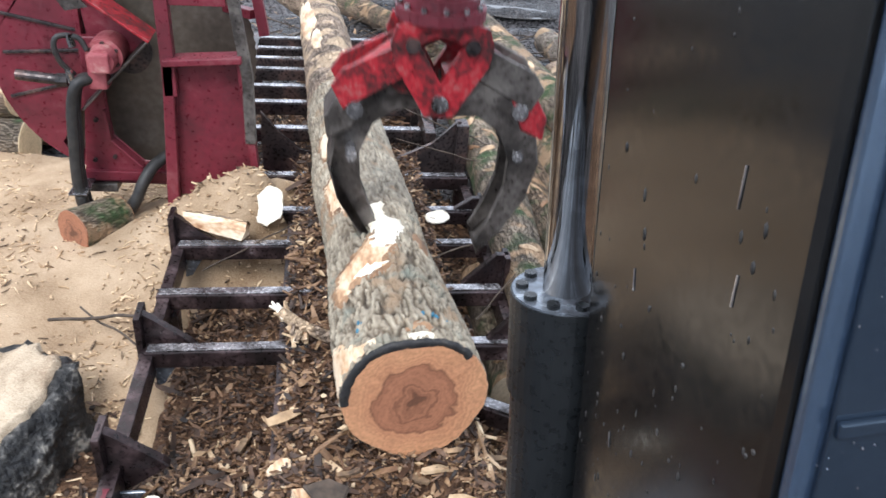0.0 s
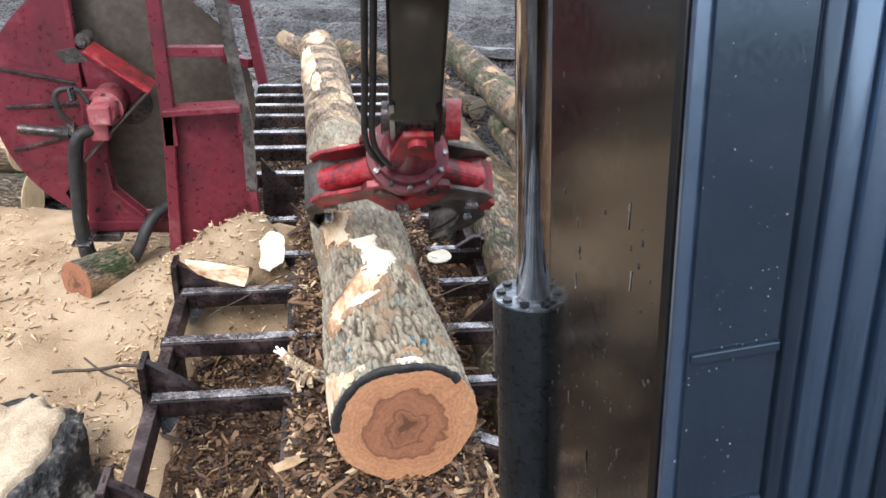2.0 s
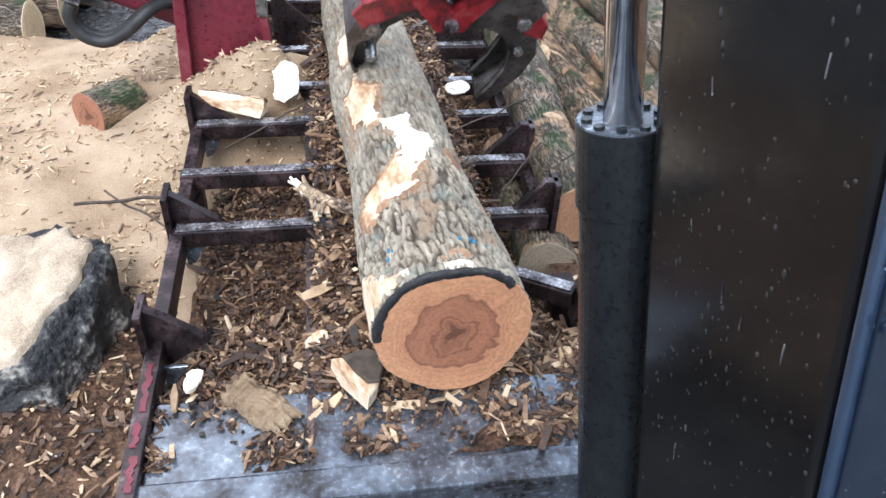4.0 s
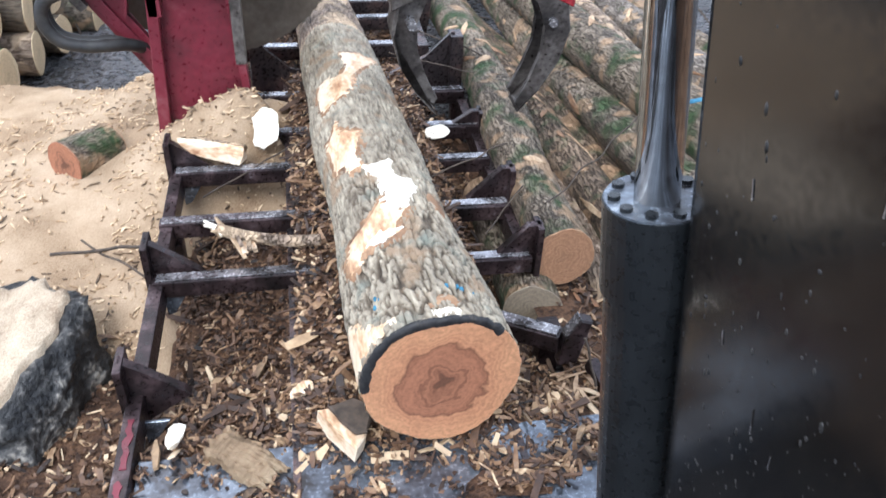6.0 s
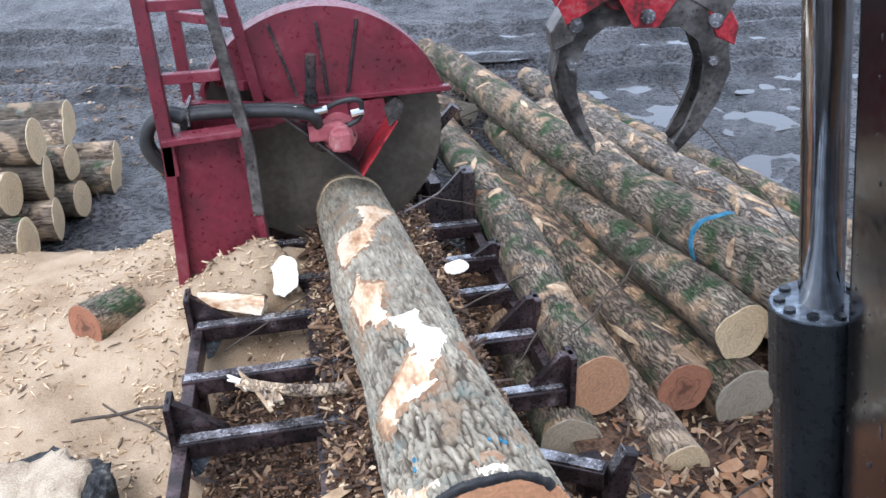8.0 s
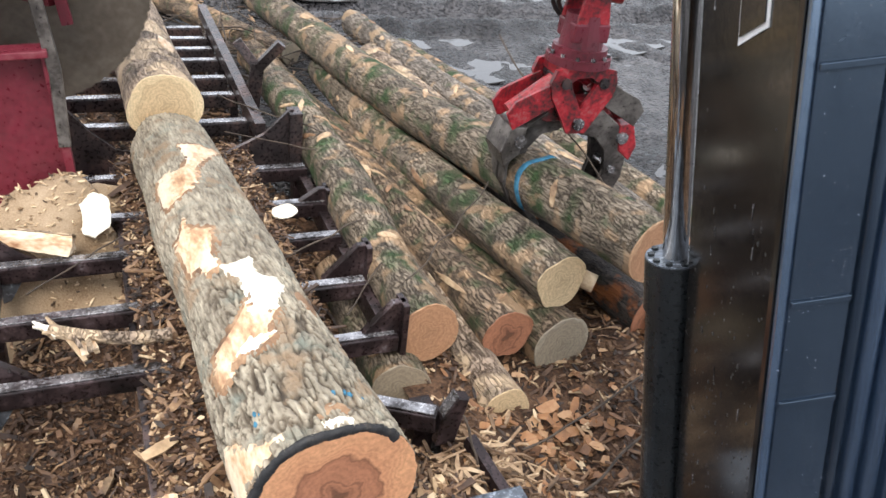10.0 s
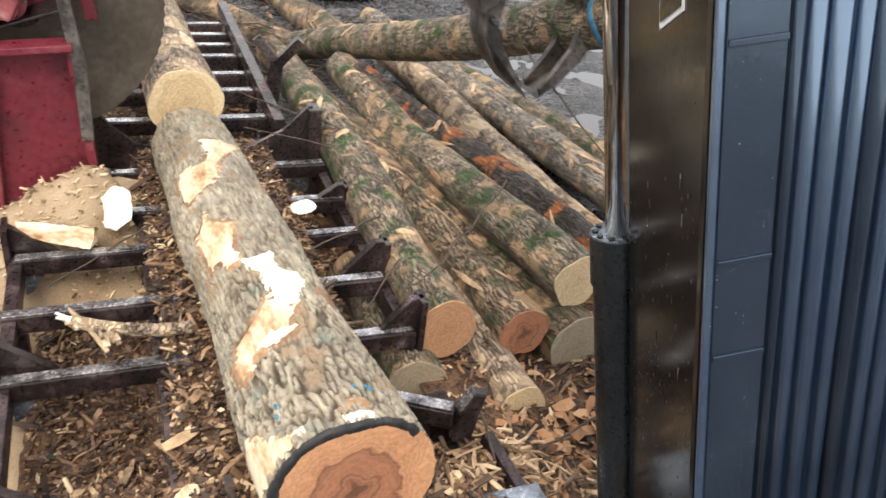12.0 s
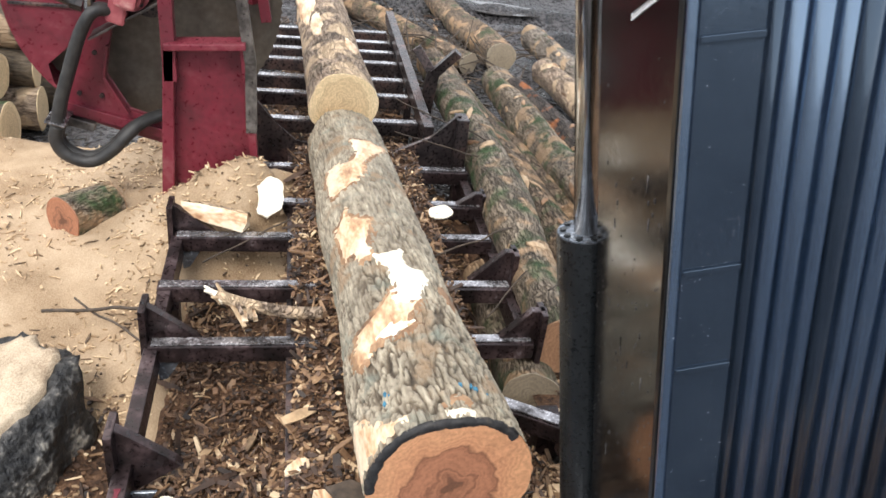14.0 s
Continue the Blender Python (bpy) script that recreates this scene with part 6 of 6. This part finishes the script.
def build_grapple():
    """Origin at the claw pin; Z up the hanger; the claws open in the XZ plane."""
    g = empty("log_grapple")
    tagged(g, "red and black hydraulic log grapple with curved claws", "grapple")
    claws = []
    for side in (-1, 1):
        c = empty("claw")
        c.parent = g
        c["label"] = "worn black curved steel claw"
        for y in ((-0.075, 0.075) if side > 0 else (0.0,)):
            bm = bmesh.new()
            prism(bm, claw_outline(side), 0.03 if side > 0 else 0.05, "y", y, 0.006)
            part("claw_plate", bm, CLAW, c)
        bm = bmesh.new()
        outer = claw_outline(side)[1:8]
        inner = [(x * 0.97, z + (0.012 if z > -0.1 else 0.0) - 0.02) for x, z in outer]
        prism(bm, outer + inner[::-1], 0.165, "y", 0.0, 0.0)
        part("claw_back", bm, CLAW, c)
        bm = bmesh.new()
        prism(bm, [(side * x, z) for x, z in ((0.02, 0.09), (0.13, 0.12), (0.2, 0.07), (0.14, 0.02), (0.03, 0.0))], 0.12, "y", 0.0, 0.006)
        part("claw_root", bm, BRIGHT_RED, c)
        for px, pz, r in ((0.29, -0.03, 0.03), (0.3, -0.2, 0.02)):
            bm = bmesh.new()
            rod(bm, (side * px, -0.11, pz), (side * px, 0.11, pz), r, seg=16)
            part("claw_pin", bm, SHINY_TOP, c)
        bm = bmesh.new()
        prism(bm, [(side * x, z) for x, z in ((0.25, 0.03), (0.33, 0.05), (0.395, -0.06), (0.385, -0.14), (0.3, -0.1))], 0.19, "y", 0.0, 0.004)
        part("claw_ear", bm, BRIGHT_RED if side > 0 else CLAW, c)
        claws.append(c)
    for y in (-0.1, 0.1):
        bm = bmesh.new()
        side = ((0.175, 0.2), (0.155, 0.26), (0.085, 0.275))
        low = ((0.16, 0.13), (0.09, 0.02), (0.05, -0.05))
        face = [(-x, z) for x, z in reversed(side)] + [(-x, z) for x, z in low] + list(reversed(low)) + list(side)
        ring_out = [bm.verts.new((x, y + d, z)) for d in (-0.012, 0.012) for x, z in face]
        inner = [(-0.074, 0.2), (0.0, 0.07), (0.074, 0.2), (0.035, 0.225), (-0.035, 0.225)]
        ring_in = [bm.verts.new((x, y + d, z)) for d in (-0.012, 0.012) for x, z in inner]
        m_, k_ = len(face), len(inner)
        for ring, cnt in ((ring_out, m_), (ring_in, k_)):
            for i in range(cnt):
                bm.faces.new((ring[i], ring[(i + 1) % cnt], ring[cnt + (i + 1) % cnt], ring[cnt + i]))
        for o in (0, 1):
            es = [bm.edges.get((ring[o * cnt + i], ring[o * cnt + (i + 1) % cnt])) for ring, cnt in ((ring_out, m_), (ring_in, k_)) for i in range(cnt)]
            bmesh.ops.triangle_fill(bm, edges=es, use_beauty=True)
        part("head_plate", bm, BRIGHT_RED, g)
    bm = bmesh.new()
    box(bm, (-0.13, -0.1, 0.22), (0.13, 0.1, 0.27), 0.008)
    part("head_top", bm, BRIGHT_RED, g)
    for side in (-1, 1):
        bm = bmesh.new()
        rod(bm, (side * 0.31, 0, 0.02), (side * 0.1, 0, 0.17), 0.052, seg=22)
        rod(bm, (side * 0.08, 0, 0.17), (0, 0, 0.21), 0.022, seg=14)
        part("grapple_cylinder", bm, BRIGHT_RED, g, "bright red hydraulic cylinder", smooth=False)
        for y in (-0.09, 0.09):
            bm = bmesh.new()
            prism(bm, [(side * x, z) for x, z in ((0.1, 0.1), (0.33, -0.03), (0.37, 0.05), (0.33, 0.11), (0.14, 0.2))], 0.018, "y", y, 0.003)
            part("cylinder_guard", bm, BRIGHT_RED if side < 0 else CLAW, g)
        bm = bmesh.new()
        rod(bm, (side * 0.1, -0.125, 0.2), (side * 0.1, 0.125, 0.2), 0.026, seg=16)
        part("head_pin", bm, STEEL_DARK, g)
    bm = bmesh.new()
    rod(bm, (0, -0.13, 0.0), (0, 0.13, 0.0), 0.03, seg=18)
    part("centre_pin", bm, SHINY_TOP, g)
    bm = bmesh.new()
    rod(bm, (0, 0, 0.27), (0, 0, 0.31), 0.155, seg=36)
    rod(bm, (0, 0, 0.31), (0, 0, 0.35), 0.13, seg=32)
    flange = part("rotator_flange", bm, RED, g)
    for k in range(12):
        a = 2 * math.pi * k / 12
        bm = bmesh.new()
        rod(bm, (0.14 * math.cos(a), 0.14 * math.sin(a), 0.31), (0.14 * math.cos(a), 0.14 * math.sin(a), 0.325), 0.01, seg=8)
        part("bolt", bm, SHINY_TOP, flange)
    bm = bmesh.new()
    rod(bm, (0, 0, 0.34), (0, 0, 0.5), 0.105, 0.09, seg=28)
    box(bm, (-0.09, -0.09, 0.38), (0.09, 0.09, 0.47), 0.012)
    part("rotator", bm, RED, g)
    bm = bmesh.new()
    for y in (-0.075, 0.075):
        prism(bm, ((-0.085, 0.45), (0.085, 0.45), (0.05, 0.68), (-0.05, 0.68)), 0.022, "y", y, 0.004)
    rod(bm, (0, -0.11, 0.63), (0, 0.11, 0.63), 0.032, seg=18)
    part("hanger", bm, BRIGHT_RED, g)
    return g, claws


grapple, (claw_left, claw_right) = build_grapple()


def build_stick():
    """Origin at the lower pin; runs along local Y."""
    s = empty("loader_stick")
    tagged(s, "black steel loader stick that carries the grapple", "loader stick")
    bm = bmesh.new()
    box(bm, (-0.085, 0.1, -0.09), (0.085, 3.2, 0.09), 0.012)
    part("stick_body", bm, BLACK, s)
    bm = bmesh.new()
    for x in (-0.075, 0.075):
        prism(bm, ((-0.06, -0.05), (0.2, -0.1), (0.2, 0.1), (-0.06, 0.05)), 0.024, "x", x, 0.004)
    part("fork_plate", bm, BLACK, s)
    bm = bmesh.new()
    rod(bm, (-0.115, 0, 0), (0.115, 0, 0), 0.055, seg=22)
    part("knuckle", bm, STEEL_DARK, s)
    bm = bmesh.new()
    rod(bm, (-0.1, 0, 0), (-0.15, 0, 0), 0.07, seg=22)
    part("pin_cap", bm, BRIGHT_RED, s)
    for x in (0.11, 0.135):
        bm = bmesh.new()
        hose(bm, ((x - 0.02, -0.2, -0.06), (x + 0.03, -0.02, -0.08), (x + 0.02, 0.3, -0.06), (x, 1.0, -0.03), (x, 2.6, 0)), 0.011)
        part("hose", bm, RUBBER, s, smooth=True)
    return s


stick = build_stick()


# ---- what moves ----
def motions():
    def spot(p, rx=0, ry=0, rz=0):
        return pose(*p, rx, ry, rz)

    boom_rows = [
        (0.0, (0.401, 0.904, 1.368), -85.7, 2.0, -6.9),
        (0.4, (0.398, 0.98, 1.335), -86.5, 2.3, -6.6),
        (0.7, (0.387, 1.05, 1.3), -89.5, 2.5, -6.4),
        (1.0, (0.394, 1.115, 1.27), -89, 2.6, -6.2),
        (1.5, (0.455, 1.225, 1.218), -84.5, 2.8, -5.8),
        (2.2, (0.448, 1.235, 1.21), -84, 2.7, -6.6),
        (3.0, (0.453, 1.239, 1.203), -80.5, 2.5, -8.1),
        (3.5, (0.475, 1.179, 1.239), -73, 2.4, -10.4),
        (6.0, (0.458, 0.95, 1.333), -83.4, 5.3, -5.3),
        (6.5, (0.493, 0.896, 1.348), -84.9, 5.9, -4.3),
        (7.5, (0.579, 0.907, 1.35), -97.4, 7.5, -4.1),
        (8.0, (0.684, 1.073, 1.268), -98.4, 7.1, -3.9),
        (8.5, (0.831, 1.239, 1.162), -99.3, 6.8, -3.6),
        (11.0, (1.163, 1.655, 0.887), -106.9, 11.7, -6.9),
        (12.5, (0.894, 1.754, 0.919), -96, 10, -7.3),
        (14.0, (0.621, 1.786, 0.952), -89, 9, -5.4),
    ]
    walk(boom, [(t, Matrix.Translation(p) @ Euler((0, 0, radians(z))).to_matrix().to_4x4() @ Euler((0, radians(y), 0)).to_matrix().to_4x4() @ Euler((radians(x), 0, 0)).to_matrix().to_4x4()) for t, p, z, x, y in boom_rows])
    log_rows = [
        (0, (0.373, 2.02, 0.225), (0.183, 4.58, 0.23)),
        (0.5, (0.406, 2.14, 0.225), (0.176, 4.7, 0.23)),
        (1, (0.383, 2.02, 0.225), (0.183, 4.58, 0.23)),
        (1.5, (0.331, 2.07, 0.225), (0.181, 4.63, 0.23)),
        (2, (0.329, 2.1, 0.225), (0.179, 4.66, 0.23)),
        (2.5, (0.343, 1.86, 0.225), (0.193, 4.42, 0.23)),
        (3, (0.344, 1.85, 0.225), (0.194, 4.41, 0.23)),
        (3.5, (0.35, 1.74, 0.225), (0.2, 4.3, 0.16)),
        (6.9, (0.35, 1.74, 0.225), (0.2, 4.3, 0.16)),
        (7.5, (0.352, 1.71, 0.225), (0.202, 4.27, 0.14)),
        (8.0, (0.352, 1.7, 0.215), (0.202, 4.26, 0.12)),
        (8.6, (0.353, 1.69, 0.215), (0.203, 4.25, 0.12)),
        (9.2, (0.353, 1.69, 0.205), (0.203, 4.25, 0.12)),
        (14, (0.353, 1.69, 0.205), (0.203, 4.25, 0.12)),
    ]
    walk(main_log, [(t, lay(p, q)) for t, p, q in log_rows])
    rear_rows = [
        (t, q, tuple(b + (b - a) for a, b in zip(p, q))) for t, p, q in log_rows if t < 7
    ] + [
        (8.6, (0.203, 4.252, 0.12), (0.05, 6.812, 0.1)),
        (9.4, (0.2, 4.31, 0.3), (0.05, 6.87, 0.4)),
        (14, (0.2, 4.31, 0.3), (0.05, 6.87, 0.4)),
    ]
    walk(rear_log, [(t, lay(p, q)) for t, p, q in rear_rows])
    saw_rows = [
        (0, -89, -0.872, 0.612),
        (2.4, -89, -0.872, 0.618),
        (3.0, -84, -0.83, 0.69),
        (3.5, -74, -0.74, 0.81),
        (4.6, -62, -0.62, 0.86),
        (6.0, -35, -0.368, 0.8),
        (6.5, -18, -0.092, 0.715),
        (7.0, -8, -0.014, 0.64),
        (7.5, -2, 0.08, 0.57),
        (8.0, 0, 0.104, 0.546),
        (8.5, -4, 0.05, 0.602),
        (9.3, -28, -0.1, 0.95),
        (10.3, -50, -0.5, 0.95),
        (11, -55, -0.392, 0.841),
        (12.5, -64, -0.577, 0.783),
        (14, -74, -0.744, 0.814),
    ]
    walk(swing_saw, [(t, pose(x, 4.3, z, 0, a, 0)) for t, a, x, z in saw_rows])
    # the hose loop turns a little with the arm, set to fit the camera's view
    walk(hose_loop, [(t, pose(-0.66, -0.36, 0.245, 0, 0.28 * (a + 89), 0)) for t, a, x, z in saw_rows])
    grapple_rows = [
        (0, (0.487, 2.824, 0.947), 0, 0, 0, 0),
        (0.4, (0.375, 2.91, 1.205), 0, 0, 0, 0),
        (0.8, (0.38, 3.183, 0.885), 10, 0, 0, 0),
        (1.2, (0.37, 3.247, 0.762), 15, 0, 0, 0),
        (1.5, (0.36, 3.207, 0.71), 24, 0, 0, 0),
        (2.0, (0.405, 3.144, 0.63), 48, 0, 0, 0),
        (2.5, (0.375, 3.037, 0.495), 44, 0, 2, 0),
        (3.0, (0.44, 3.053, 0.508), 44, 0, 3, 0),
        (3.5, (0.416, 2.99, 0.507), 44, 0, 4, 0),
        (4.2, (0.55, 3.1, 0.75), 20, 0, 0, 0),
        (5.8, (0.765, 3.37, 0.844), 0, 0, 0, 0),
        (6.5, (0.904, 3.493, 0.958), 0, 0, 0, 0),
        (7.0, (1.254, 3.487, 1.047), 0, 0, -5, 0),
        (7.5, (1.403, 3.513, 1.158), 0, 0, -8, 0),
        (8.0, (1.46, 3.509, 1.202), 0, 0, -10, 0),
        (8.5, (1.62, 3.367, 1.04), 0, 0, -12, 0),
        (9.4, (1.95, 3.4, 0.62), 0, 0, -30, 0),
        (10.2, (2.0, 3.5, 0.5), 0, 0, 2, 14),
        (10.8, (1.959, 3.644, 0.549), 0, 0, 2, 14),
        (11, (2.028, 3.591, 0.561), 0, 0, 2, 14),
        (11.5, (2.023, 3.665, 0.903), 0, 0, 2, 14),
        (12, (1.79, 3.725, 1.166), 0, 0, 2, 14),
        (12.5, (0.958, 3.823, 1.402), 0, 0, 2, 14),
        (13.2, (0.6, 3.3, 1.7), 0, 0, -30, 14),
        (14, (0.4, 3.3, 1.8), 0, 0, -10, 14),
    ]
    walk(grapple, [(t, pose(*p, rx, ry, rz)) for t, p, rx, ry, rz, _ in grapple_rows])
    walk(claw_left, [(r[0], pose(0, 0, 0, 0, -r[5], 0)) for r in grapple_rows])
    walk(claw_right, [(r[0], pose(0, 0, 0, 0, r[5], 0)) for r in grapple_rows])
    hung = []
    for t, p, rx, ry, rz, _ in grapple_rows:
        pin = pose(*p, rx, ry, rz) @ Vector((0, 0, 0.63))
        hung.append((t, lay(pin, (0.1 + 0.3 * (pin.x - 0.1), 0.07 + 0.3 * (pin.y - 0.07), 3.6))))
    walk(stick, hung)
    carried_rows = [
        (0, (1.98, 2.55, 0.17), (1.36, 6.0, 0.2)),
        (9.6, (1.98, 2.55, 0.17), (1.36, 6.0, 0.2)),
        (10.8, (2.174, 2.744, 0.404), (1.381, 5.988, 0.065)),
        (11, (2.229, 2.682, 0.419), (1.377, 5.987, 0.091)),
        (11.5, (2.343, 2.482, 0.98), (1.299, 5.844, 0.216)),
        (12, (2.318, 2.916, 1.206), (1.535, 6.241, 0.021)),
        (12.5, (1.678, 3.018, 1.209), (0.908, 5.814, 0.327)),
        (13.2, (1.5, 2.4, 1.6), (0.6, 6, 1.2)),
        (14, (1.0, 1.9, 2.2), (0.4, 6, 1.4)),
    ]
    walk(plume, [(0, pose(1.0, 4.25, -1.6)), (5.8, pose(1.0, 4.25, -1.6)), (6.1, pose(0.6, 4.25, -0.5)), (6.35, pose(0.3, 4.25, 0.0)), (7.2, pose(0.1, 4.25, 0)), (7.5, pose(-0.5, 4.25, 0.0)), (7.9, pose(-1.6, 4.25, -0.3)), (8.2, pose(-2.2, 4.25, -0.9)), (9.2, pose(-2.6, 4.25, -1.6)), (14, pose(-2.6, 4.25, -1.6))])
    walk(blue_log, [(t, lay(p, q)) for t, p, q in carried_rows])
    walk(branch, [(0, pose(-0.03, 2.66, 0.03, 0, 0, -30)), (3.7, pose(-0.03, 2.66, 0.03, 0, 0, -30)), (4.6, pose(-0.16, 2.7, 0.05, 0, 0, -20)), (5.6, pose(-0.275, 2.73, 0.05, 0, 0, -12)), (14, pose(-0.275, 2.73, 0.05, 0, 0, -12))])


motions()
